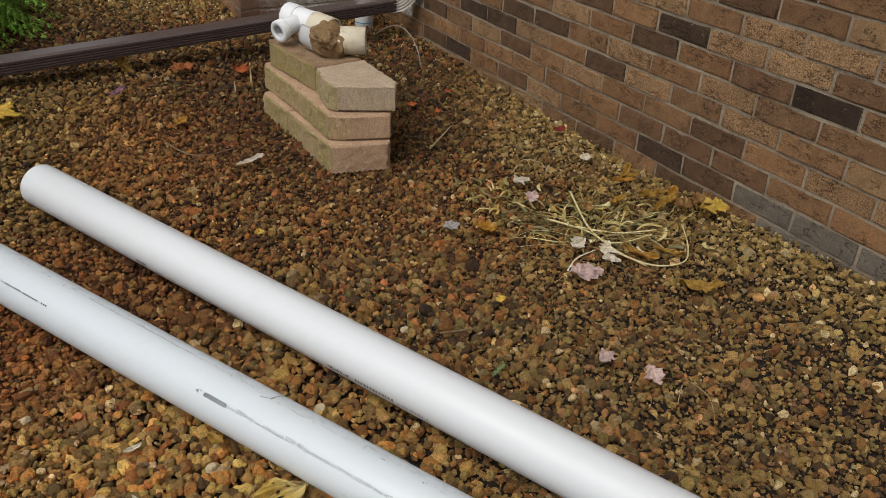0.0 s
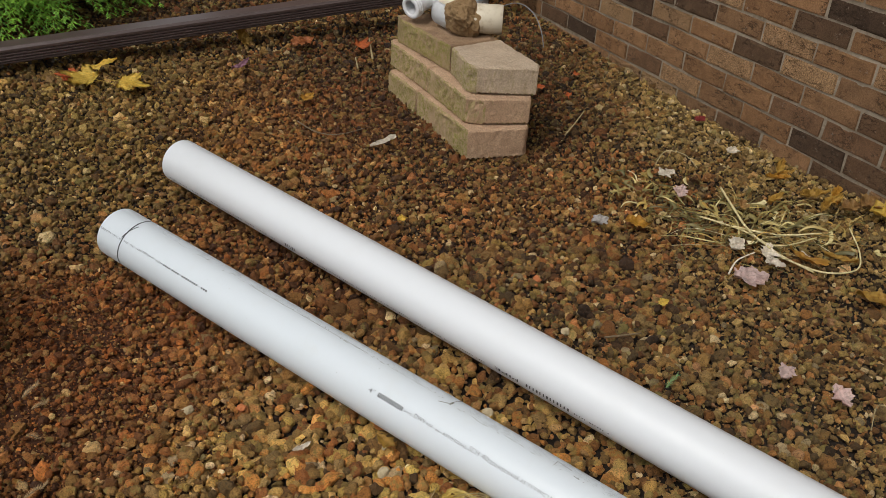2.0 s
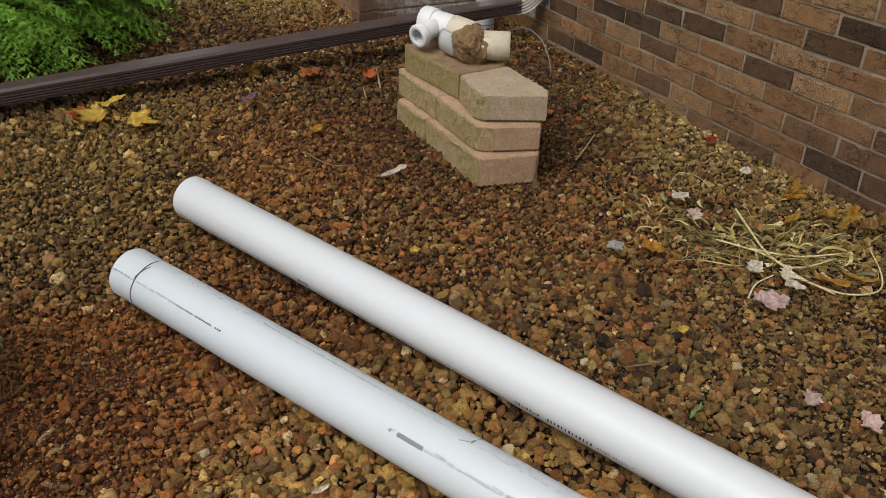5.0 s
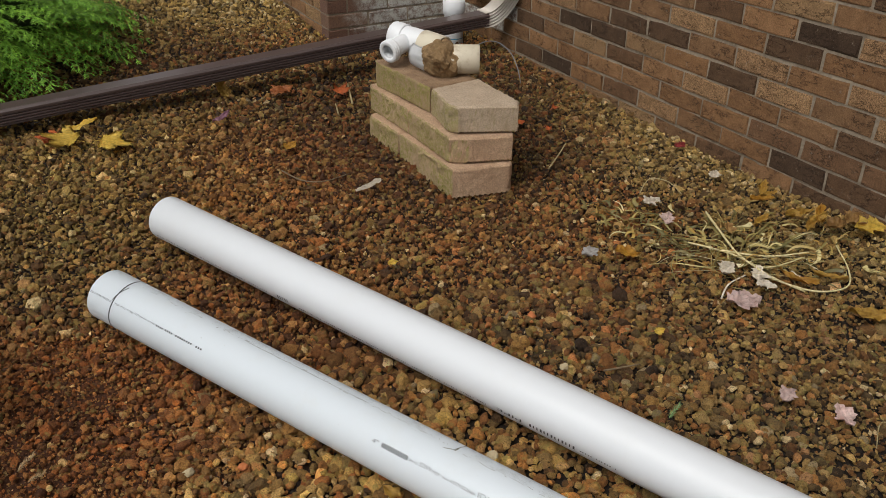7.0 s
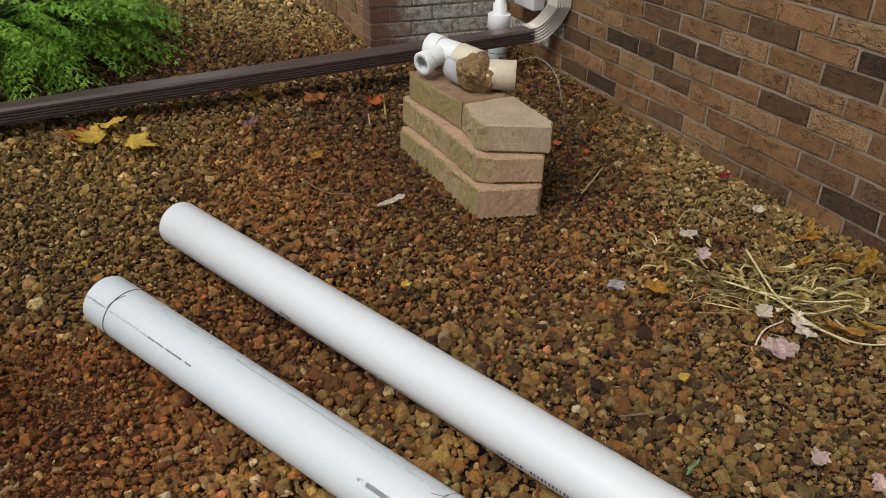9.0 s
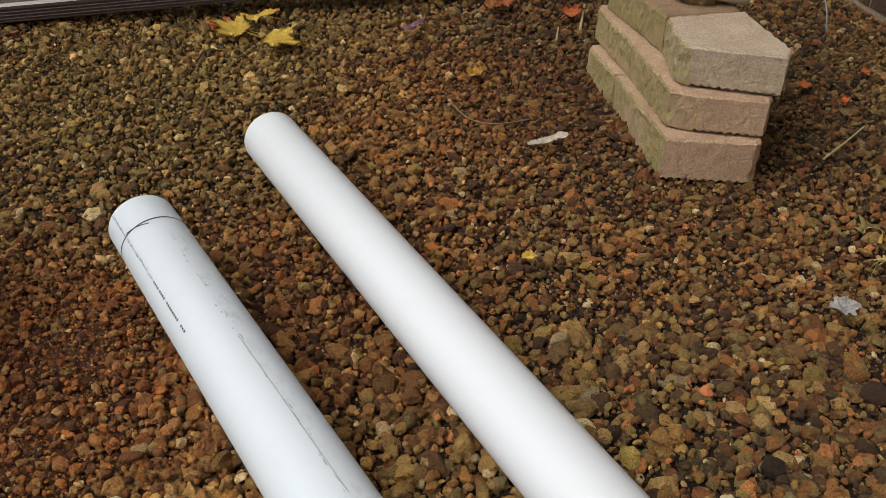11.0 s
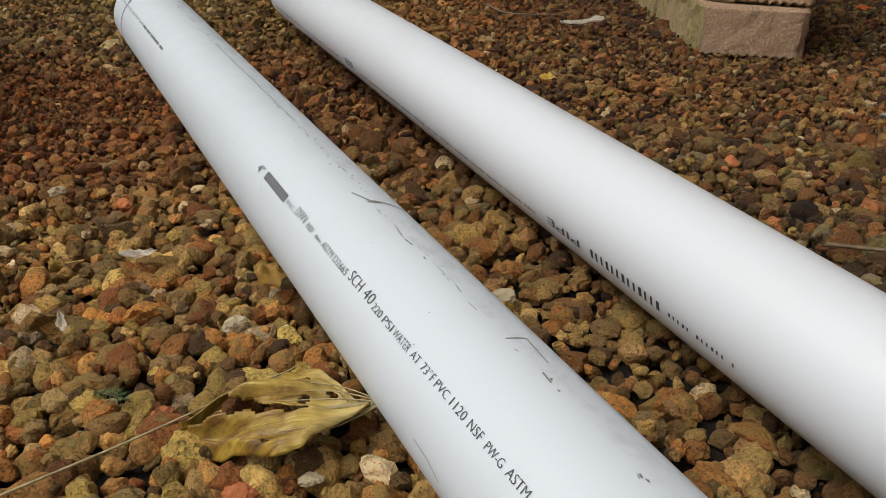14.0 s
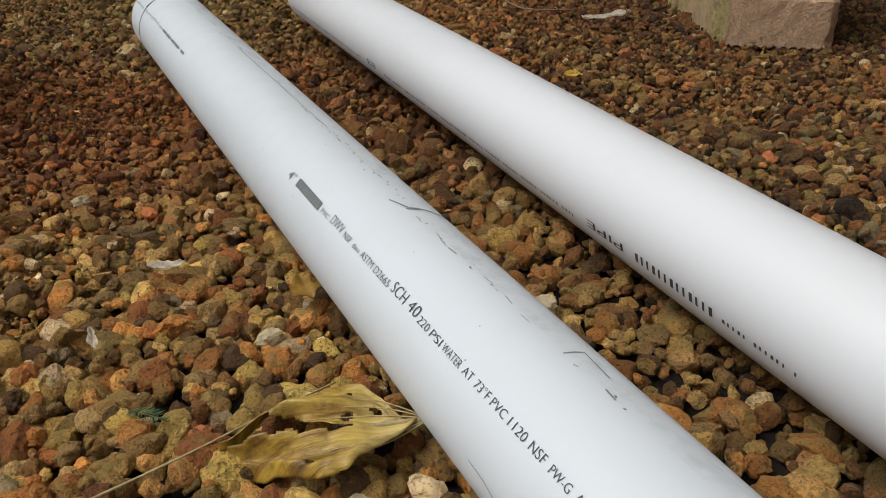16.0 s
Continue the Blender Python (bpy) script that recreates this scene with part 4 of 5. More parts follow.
def spruce(x, y, reach, count, seed):
    rng = random.Random(seed)
    thing = new("blue_spruce")
    tagged(thing, "low dwarf blue spruce with stiff blue-green needles at the gravel's edge", "shrub", "blue spruces")
    base = Vector((x, y, gz(x, y)))
    V, F = [], []
    for k in range(count):
        az = 2 * math.pi * k / count + rng.uniform(-0.15, 0.15)
        lift = rng.choice((0.06, 0.15, 0.3, 0.5, 0.8))
        d = Vector((math.cos(az), math.sin(az), lift)).normalized()
        tip = base + d * reach * rng.uniform(0.72, 1.0) + Vector((0, 0, 0.03))
        shoots = [(base + Vector((0, 0, 0.05 + lift * 0.2)), tip)]
        side = d.cross(Vector((0, 0, 1))).normalized()
        for q in (0.5, 0.62, 0.72, 0.82, 0.9, 0.96):
            for sg in (-1, 1):
                a = shoots[0][0].lerp(tip, q)
                shoots.append((a, a + (d * 0.75 + side * sg * 0.7 + Vector((0, 0, 0.1))).normalized() * reach * 0.34 * (1.22 - q)))
        for a, b_ in shoots:
            cord([a, a.lerp(b_, 0.5) + Vector((0, 0, 0.004)), b_], 0.0022, M_BARK, "twig", thing, 5, 0.5)
            e = (b_ - a).normalized()
            s1 = e.cross(Vector((0, 0, 1))).normalized()
            s2 = s1.cross(e)
            n_need = int((b_ - a).length / 0.0005)
            for j in range(n_need):
                f = 0.25 + 0.75 * j / n_need if (a - base).length < 0.07 else j / n_need
                p = a.lerp(b_, f)
                t_ = rng.uniform(0, 2 * math.pi)
                w = (e * rng.uniform(0.5, 0.9) + (s1 * math.cos(t_) + s2 * math.sin(t_))).normalized()
                q = p + w * rng.uniform(0.009, 0.014)
                u = w.cross(e).normalized() * 0.0014
                n = len(V)
                V.extend([p - u, p + u, q])
                F.append((n, n + 1, n + 2))
    raw("needles", [tuple(v) for v in V], F, M_SPRUCE, thing)
    return thing


cypress_shrub()
spruce(-0.270, 2.03, 0.335, 34, 3)
spruce(-0.262, 1.45, 0.30, 28, 4)

# ---------- leaves and litter ----------


def leaf_obj(name, outline, size, x, y, turn, mat, label, category="leaf", curl=0.25, tilt=0.0, lift=0.012, group="fallen leaves", seed=0, stem=0.0, crumple=0.55):
    """A thin curled leaf from a half outline of (along, half width)."""
    rng = random.Random(seed + int(x * 1000) + int(y * 100))
    bm = bmesh.new()
    rows = []
    shift = rng.uniform(0, 50)
    al, wl = [q[0] for q in outline], [q[1] for q in outline]
    count = 30 if size > 0.045 else 14
    lean = rng.uniform(-0.25, 0.25)
    for i in range(count):
        a = i / (count - 1)
        w = float(np.interp(a, al, wl))
        row = []
        for k in range(-4, 5):
            k = k / 4
            w_ = w * (1 + 0.6 * noise.noise(Vector((a * 4.3, 3 if k > 0 else 9, shift))) + 0.5 * noise.noise(Vector((a * 13.0, 5 if k > 0 else 1, shift))))
            px, py = (a - 0.5 + 0.04 * noise.noise(Vector((a * 9, k * 2, shift + 7)))) * size, (k * w_ + lean * math.sin(3 * a) * 0.4) * size
            pz = curl * (abs(k) ** 1.5) * w * size + curl * 0.6 * size * (a - 0.5) ** 2 + crumple * 0.20 * size * noise.noise(Vector((a * 4, k * 2.2, shift))) + crumple * 0.07 * size * noise.noise(Vector((a * 11, k * 5, shift)))
            row.append(bm.verts.new((px, py, pz)))
        rows.append(row)
    for r0, r1 in zip(rows, rows[1:]):
        for k in range(8):
            bm.faces.new((r0[k], r0[k + 1], r1[k + 1], r1[k])).smooth = True
    if stem:
        s0 = rows[0][4]
        a = bm.verts.new(s0.co + Vector((0, 0.0012, 0)))
        b_ = bm.verts.new(s0.co + Vector((0, -0.0012, 0)))
        c = bm.verts.new(s0.co + Vector((-stem * size, 0.0010, -0.004)))
        d = bm.verts.new(s0.co + Vector((-stem * size, -0.0010, -0.004)))
        bm.faces.new((a, b_, d, c))
    bmesh.ops.solidify(bm, geom=bm.faces[:], thickness=0.0007)
    ob = part(name, bm, mat)
    ob.matrix_world = pose(x, y, gz(x, y) + lift + 0.001 + 0.08 * size, 12 + tilt, 0, 0) @ pose(0, 0, 0, 0, 0, turn)
    return tagged(ob, label, category, group)


OVAL = [(0.0, 0.01), (0.12, 0.16), (0.3, 0.27), (0.5, 0.30), (0.7, 0.25), (0.88, 0.13), (1.0, 0.01)]
NARROW = [(0.0, 0.03), (0.2, 0.10), (0.5, 0.14), (0.8, 0.10), (1.0, 0.02)]
SLIVER = [(0.0, 0.05), (0.3, 0.08), (0.6, 0.10), (0.9, 0.07), (1.0, 0.04)]
RAGGED = [(0.0, 0.03), (0.1, 0.20), (0.24, 0.24), (0.36, 0.40), (0.46, 0.27), (0.62, 0.32), (0.74, 0.17), (0.88, 0.15), (1.0, 0.01)]


def maple_leaf(size, x, y, turn, mat, label, curl=0.18, lift=0.014):
    """Five pointed lobes round a short stalk."""
    rng = random.Random(int(x * 997 + y * 131))
    tips = [(-100, 0.42), (-52, 0.75), (0, 1.0), (52, 0.75), (100, 0.42)]
    rim = [(180, 0.12)]
    for i, (a, r) in enumerate(tips):
        rim += [(a - 17, r * 0.72), (a - 8, r * 0.74), (a, r), (a + 8, r * 0.74), (a + 17, r * 0.72)]
        if i < 4:
            rim.append(((a + tips[i + 1][0]) / 2, 0.44))
    bm = bmesh.new()

    def at(a, r):
        a = math.radians(a)
        x_, y_ = math.cos(a) * r * size * 0.6, math.sin(a) * r * size * 0.6
        return Vector((x_, y_, curl * size * r * r * (0.5 + 0.5 * math.sin(3 * a + size * 90)) + rng.uniform(-1, 1) * 0.012 * size))

    c = bm.verts.new((0, 0, 0))
    inner = [bm.verts.new(at(a, r * 0.5)) for a, r in rim]
    outer = [bm.verts.new(at(a, r)) for a, r in rim]
    n = len(rim)
    for k in range(n):
        bm.faces.new((c, inner[k], inner[(k + 1) % n])).smooth = True
        bm.faces.new((inner[k], outer[k], outer[(k + 1) % n], inner[(k + 1) % n])).smooth = True
    s = [bm.verts.new(v) for v in ((-0.05 * size, 0.0012, 0.001), (-0.05 * size, -0.0012, 0.001), (-0.34 * size, -0.001, -0.003), (-0.34 * size, 0.001, -0.003))]
    bm.faces.new(s)
    bmesh.ops.solidify(bm, geom=bm.faces[:], thickness=0.0006)
    ob = part("maple_leaf", bm, mat)
    ob.matrix_world = pose(x, y, gz(x, y) + lift - 0.002 + 0.06 * size, 13 + rng.uniform(-4, 4), rng.uniform(-5, 5), 0) @ pose(0, 0, 0, 0, 0, turn)
    return tagged(ob, label, "leaf", "fallen leaves")


maple_leaf(0.205, 0.305, 3.250, 150, M_YELLOW, "large yellow maple leaf lying flat on gravel")
maple_leaf(0.185, 0.398, 3.190, -25, M_YELLOW, "pale yellow maple leaf lying on gravel")
leaf_obj("leaf", NARROW, 0.12, 0.350, 3.375, 20, M_YELLOW, "curled strip of yellow maple leaf on gravel")
leaf_obj("leaf", RAGGED, 0.08, 0.245, 3.31, 60, M_ORANGE, "orange leaf tucked under a yellow leaf")
leaf_obj("leaf", RAGGED, 0.08, 0.308, 3.545, 10, M_PALE, "bleached crumpled leaf on gravel by the downspout", curl=0.7)
leaf_obj("leaf", NARROW, 0.06, 0.40, 3.545, 80, M_PALE, "small bleached curled leaf on gravel", curl=1.2)
leaf_obj("leaf", NARROW, 0.09, 0.79, 3.23, 35, M_PURPLE, "mauve pink leaf on brown gravel", curl=0.6)
leaf_obj("leaf", RAGGED, 0.06, 0.937, 2.925, 40, M_GOLD, "small gold leaf on brown gravel")
maple_leaf(0.11, 1.258, 3.29, 40, M_ORANGE, "bright orange-red maple leaf on dark gravel", 0.5, 0.02)
leaf_obj("leaf", RAGGED, 0.10, 1.07, 3.40, 15, M_RUSTLEAF, "dull orange crumpled leaf on dark gravel")
leaf_obj("leaf", OVAL, 0.08, 0.872, 3.50, 110, M_OCHRE, "ochre leaf standing in dark gravel", tilt=35)
leaf_obj("leaf", SLIVER, 0.10, 1.045, 2.545, 16, M_PALE, "bleached curled leaf on brown gravel", curl=0.5, lift=0.010, crumple=0.25)
maple_leaf(0.045, 1.79, 2.665, 70, M_ORANGE, "small orange maple leaf on gravel", 0.5)
maple_leaf(0.05, 1.915, 2.81, 10, M_ORANGE, "small faded orange maple leaf on gravel", 0.4)
leaf_obj("leaf", RAGGED, 0.04, 1.736, 2.758, 10, M_ORANGE, "tiny orange leaf scrap on gravel")
leaf_obj("leaf", RAGGED, 0.05, 2.10, 2.34, 10, M_RED, "small dark red leaf on pale gravel")
leaf_obj("leaf", OVAL, 0.070, 1.505, 1.905, -30, M_GOLD, "small golden yellow leaf on gravel", curl=0.5)
leaf_obj("leaf", RAGGED, 0.055, 1.416, 1.950, 0, M_GREYLEAF, "small grey dried leaf on gravel", curl=0.4)
leaf_obj("leaf", RAGGED, 0.030, 0.929, 2.142, 0, M_YELLOW, "tiny yellow leaf on brown gravel")
leaf_obj("leaf", RAGGED, 0.095, 1.625, 1.610, -18, M_PINK, "pale pink torn leaf on gravel", curl=0.35)
leaf_obj("leaf", RAGGED, 0.06, 1.735, 2.0, 40, M_PINK, "small pink leaf among withered stalks", curl=0.4)
leaf_obj("leaf", RAGGED, 0.058, 1.503, 1.225, 75, M_PINK, "pink crumpled leaf on brown gravel", curl=0.4)
leaf_obj("leaf", RAGGED, 0.05, 1.447, 1.32, 10, M_PINK, "small faded pink leaf scrap on gravel", curl=0.4)
leaf_obj("leaf", OVAL, 0.10, 2.10, 1.63, -15, M_YELLOW, "yellow leaf on pale gravel by the wall", curl=0.5)
leaf_obj("leaf", NARROW, 0.12, 1.835, 1.415, -25, M_OCHRE, "golden brown curled leaf on gravel", curl=0.5)
for x_, y_, turn_, size_, shape_, mat_, label_ in (
        (2.06, 1.955, 35, 0.09, NARROW, M_OCHRE, "ochre wilted leaf lying beside the wall"),
        (2.01, 1.915, -20, 0.08, NARROW, M_GOLD, "gold shrivelled leaf beside the wall"),
        (2.05, 1.925, 0, 0.07, SLIVER, M_OCHRE, "ochre shred of leaf beside the wall"),
        (1.92, 1.835, 15, 0.08, NARROW, M_OCHRE, "ochre wilted leaf on a withered heap"),
        (2.01, 1.785, -5, 0.11, NARROW, M_OCHRE, "long ochre wilted leaf on pale gravel"),
        (2.05, 1.745, 40, 0.10, NARROW, M_GOLD, "folded gold-brown leaf on pale gravel"),
        (2.00, 1.720, 15, 0.12, SLIVER, M_OCHRE, "ochre shred of leaf on pale gravel"),
        (2.04, 1.690, -10, 0.07, OVAL, M_BROWNLEAF, "crumpled brown leaf on pale gravel"),
        (2.09, 1.675, 10, 0.08, RAGGED, M_BROWNLEAF, "brown dead leaf among ochre leaves"),
        (1.86, 1.560, -40, 0.09, SLIVER, M_OCHRE, "ochre strip of wilted leaf on gravel"),
        (1.80, 1.600, -55, 0.10, SLIVER, M_GOLD, "long withered golden leaf on gravel"),
        (1.83, 1.860, 60, 0.05, OVAL, M_BROWNLEAF, "small tan leaf among withered stalks")):
    leaf_obj("leaf", shape_, size_, x_, y_, turn_, mat_, label_, curl=0.9, lift=0.017)
for x_, y_, turn_, size_ in ((1.700, 1.735, 20, 0.060), (1.728, 1.630, -40, 0.052), (1.815, 1.620, 70, 0.035)):
    leaf_obj("leaf", RAGGED, size_, x_, y_, turn_, M_PALE, "bleached leaf under withered stalks", curl=0.4)
leaf_obj("leaf", RAGGED, 0.05, 2.035, 2.125, 20, M_PALE, "bleached leaf scrap on pale gravel", curl=0.4)
leaf_obj("leaf", RAGGED, 0.06, 1.762, 2.1, 0, M_PALE, "pale tan leaf on gravel", curl=0.3)
leaf_obj("leaf", RAGGED, 0.06, 1.75, 1.68, 40, M_PALE, "bleached maple leaf under withered stalks", curl=0.3)
leaf_obj("leaf", RAGGED, 0.03, 1.353, 1.609, 0, M_YELLOW, "tiny yellow leaf on gravel")
leaf_obj("leaf", NARROW, 0.036, 0.46, 1.525, 10, M_PALE, "bleached curled leaf on rust gravel", curl=1.0)
leaf_obj("leaf", NARROW, 0.028, 0.44, 1.40, -60, M_PALE, "small bleached curl of leaf on gravel", curl=1.5)
leaf_obj("leaf", OVAL, 0.040, 0.602, 1.475, 120, M_OCHRE, "dull tan leaf scrap on gravel", curl=0.3, lift=0.016)


def hosta_material():
    m, t, b = material("leaf_brown_yellow_veined", 0.5)
    tc = t.nodes.new("ShaderNodeTexCoord").outputs["Object"]
    sep = t.nodes.new("ShaderNodeSeparateXYZ")
    t.links.new(tc, sep.inputs[0])
    mp = t.nodes.new("ShaderNodeMapping")
    mp.inputs["Scale"].default_value = (18.0, 240.0, 20.0)
    t.links.new(tc, mp.inputs["Vector"])
    streak = noise_node(t, 1.0, 4.0, 0.6, mp.outputs[0])
    blot = noise_node(t, 45.0, 5.0, 0.7, tc)
    c = ramp(t, streak, [(0.3, (0.11, 0.050, 0.008)), (0.45, (0.29, 0.17, 0.020)), (0.6, (0.42, 0.29, 0.045)), (0.72, (0.60, 0.47, 0.16))])
    c = mixc(t, 0.7, c, ramp(t, blot, [(0.36, (0.30, 0.22, 0.15)), (0.5, (0.95, 0.9, 0.8)), (0.62, (1.15, 1.15, 1.0))]), "MULTIPLY")
    c = mixc(t, maths(t, "MULTIPLY", band(t, sep.outputs[0], 0.095, 0.03), 0.65), c, (0.60, 0.49, 0.20))
    t.links.new(c, b.inputs["Base Color"])
    bump(t, b, streak, 0.6, 0.003)
    return m


def hosta_leaf():
    """The broad brown-yellow leaf with a fan of veins, torn at the edge, its stalk under the pipe."""
    bm = bmesh.new()
    rows, n_a, n_w = [], 48, 41
    length, width = 0.135, 0.088
    for i in range(n_a):
        a = i / (n_a - 1)
        w = width * 0.5 * max(0.035, math.sin(math.pi * a ** 0.78) ** 1.05)
        row = []
        for k in range(n_w):
            q = 2 * k / (n_w - 1) - 1
            fold = 0.006 * math.sin(q * 9.0 + 1.5 * a) * math.sin(math.pi * a)
            z = 0.006 + fold + 0.018 * abs(q) ** 2 * math.sin(a * 4.2) + 0.010 * math.sin(3.0 * a + 2 * q) + 0.004 * noise.noise(Vector((a * 7, q * 3, 0)))
            edge = 1 + 0.10 * math.sin(a * 13 + 2 * q) + 0.10 * noise.noise(Vector((a * 16, q, 5.0)))
            row.append(bm.verts.new((0.030 + a * length, q * w * edge, z)))
        rows.append(row)
    for i in range(n_a - 1):
        for k in range(n_w - 1):
            a, q = i / (n_a - 1), 2 * k / (n_w - 1) - 1
            torn = a > 0.30 and abs(q + 0.06 - 0.22 * math.sin(a * 6)) < (a - 0.30) * 0.75 * (1 + 0.5 * noise.noise(Vector((a * 14, q * 3, 8.0))))
            if noise.noise(Vector((a * 11, q * 5, 3.3))) > 0.52 or torn:
                continue
            bm.faces.new((rows[i][k], rows[i + 1][k], rows[i + 1][k + 1], rows[i][k + 1])).smooth = True
    bmesh.ops.delete(bm, geom=[v for v in bm.verts if not v.link_faces], context="VERTS")
    bmesh.ops.solidify(bm, geom=bm.faces[:], thickness=0.0008)
    thing = new("hosta_leaf")
    thing.matrix_world = pose(0.739, 1.298, gz(0.739, 1.298) + 0.008, 8, 0, 0) @ pose(0, 0, 0, 0, 0, 188)
    tagged(thing, "large withered brown-yellow hosta leaf lying against the pipe", "leaf", "fallen leaves")
    part("blade", bm, hosta_material(), thing)
    cord([(-0.035, -0.004, 0.008), (0.0, 0, 0.012), (0.05, 0.002, 0.014), (0.10, 0.004, 0.012)], 0.0038, M_STRAW, "stalk", thing, 6, 0.2)
    for sg in (-1, 1):
        for q in (0.25, 0.55, 0.8):
            cord([(0.02, 0, 0.013), (0.055, sg * q * 0.026, 0.014), (0.105, sg * q * 0.040, 0.013)], 0.0008, M_STRAW, "vein", thing, 5, 0.3)


hosta_leaf()


def sprig(x, y, turn, size, mat, label):
    """A fallen tip of spruce with its needles."""
    rng = random.Random(17)
    thing = new("spruce_sprig")
    thing.matrix_world = pose(x, y, gz(x, y) + 0.010, 0, -6, turn)
    tagged(thing, label, "twig", "fallen sprigs")
    cord([(-size / 2, 0, 0), (0, 0, 0.002), (size / 2, 0, 0)], 0.0008, M_TWIG, "stem", thing, 5)
    V, F = [], []
    for k in range(64):
        f = k / 63 - 0.5
        a = rng.uniform(0, math.pi)
        w = Vector((0.9, math.cos(a), math.sin(a) * 0.7)).normalized() * rng.uniform(0.008, 0.013)
        p = Vector((f * size, 0, 0.001))
        u = w.cross(Vector((0, 0, 1))).normalized() * 0.0006
        V.extend([tuple(p - u), tuple(p + u), tuple(p + w)])
        F.append((3 * k, 3 * k + 1, 3 * k + 2))
    raw("needles", V, F, mat, thing)


M_NEEDLE = foliage("needle_green", [(0.0, (0.07, 0.14, 0.04)), (1.0, (0.18, 0.30, 0.10))])
M_NEEDLE_DRY = foliage("needle_dry", [(0.0, (0.20, 0.11, 0.04)), (1.0, (0.46, 0.32, 0.16))])
sprig(0.513, 1.312, -25, 0.038, M_NEEDLE, "small green spruce sprig lying on gravel")
sprig(1.205, 1.40, 20, 0.045, M_NEEDLE, "small green spruce sprig lying on gravel")
for x_, y_, turn_, size_ in ((0.037, 1.856, 40, 0.04), (0.05, 1.81, 10, 0.03), (0.035, 1.735, -50, 0.035), (-0.03, 1.650, 65, 0.04), (0.03, 1.61, 20, 0.04)):
    sprig(x_, y_, turn_, size_, M_NEEDLE_DRY, "dry brown spruce sprig on rust gravel")


def stalk(points, radius, mat, label, name="dry_stalk"):
    pts = [(x, y, gz(x, y) + h) for x, y, h in points]
    return tagged(cord(pts, radius, mat, name, None, 6, 0.6), label, "stalk", "dry stalks")


stalk([(0.40, 1.150, 0.008), (0.470, 1.205, 0.010), (0.545, 1.262, 0.011), (0.600, 1.312, 0.010), (0.645, 1.352, 0.008)], 0.0011, M_STRAW, "long pale dry stalk lying on gravel")
stalk([(0.854, 2.784, 0.010), (0.885, 2.69, 0.012), (0.94, 2.645, 0.016), (1.032, 2.666, 0.012)], 0.0022, M_TWIG, "thin curved brown twig on gravel", "twig")
stalk([(1.15, 1.56, 0.012), (1.235, 1.54, 0.014)], 0.0025, M_TWIG, "short straight brown twig on gravel", "twig")
stalk([(1.62, 2.425, 0.008), (1.70, 2.485, 0.012), (1.775, 2.545, 0.014)], 0.0030, M_STRAW, "straight dry stalk lying on gravel")
stalk([(1.86, 1.975, 0.012), (1.80, 1.86, 0.026), (1.765, 1.76, 0.024), (1.772, 1.66, 0.014), (1.80, 1.57, 0.006)], 0.0036, M_STEM, "thick pale dry stalk in a withered heap")
stalk([(1.745, 1.80, 0.022), (1.82, 1.72, 0.018), (1.92, 1.665, 0.012)], 0.0030, M_STEM, "pale dry stalk in a withered heap")
stalk([(1.70, 1.88, 0.016), (1.752, 1.78, 0.022), (1.79, 1.69, 0.014), (1.90, 1.66, 0.010)], 0.0027, M_STEM, "pale dry stalk in a withered heap")
stalk([(1.765, 1.665, 0.012), (1.81, 1.56, 0.010), (1.875, 1.515, 0.012), (1.925, 1.55, 0.016), (1.99, 1.64, 0.010)], 0.0028, M_STEM, "long looping pale stalk in a withered heap")
stalk([(1.60, 1.655, 0.006), (1.66, 1.69, 0.008), (1.73, 1.70, 0.008)], 0.0026, M_PALE, "bleached dry stalk at the edge of a withered heap")
stalk([(1.77, 2.16, 0.012), (1.83, 2.19, 0.03), (1.87, 2.15, 0.03), (1.875, 2.09, 0.012)], 0.0018, M_STRAW, "pale arched dry stalk on gravel")
stalk([(1.275, 3.20, 0.01), (1.325, 3.36, 0.02)], 0.004, M_STRAW, "pale dry stalk beside the block stack")
stalk([(1.19, 3.13, 0.01), (1.215, 3.22, 0.014)], 0.003, M_STRAW, "pale dry stalk beside the block stack")
stalk([(1.53, 2.62, 0.24), (1.62, 2.72, 0.12), (1.72, 2.86, 0.03)], 0.0022, M_TWIG, "thin grey twig leaning on the block stack", "twig")
stalk([(1.49, 1.14, 0.01), (1.54, 1.17, 0.03), (1.56, 1.12, 0.02), (1.53, 1.07, 0.01)], 0.0010, M_STRAW, "thin curled dry stem on gravel")


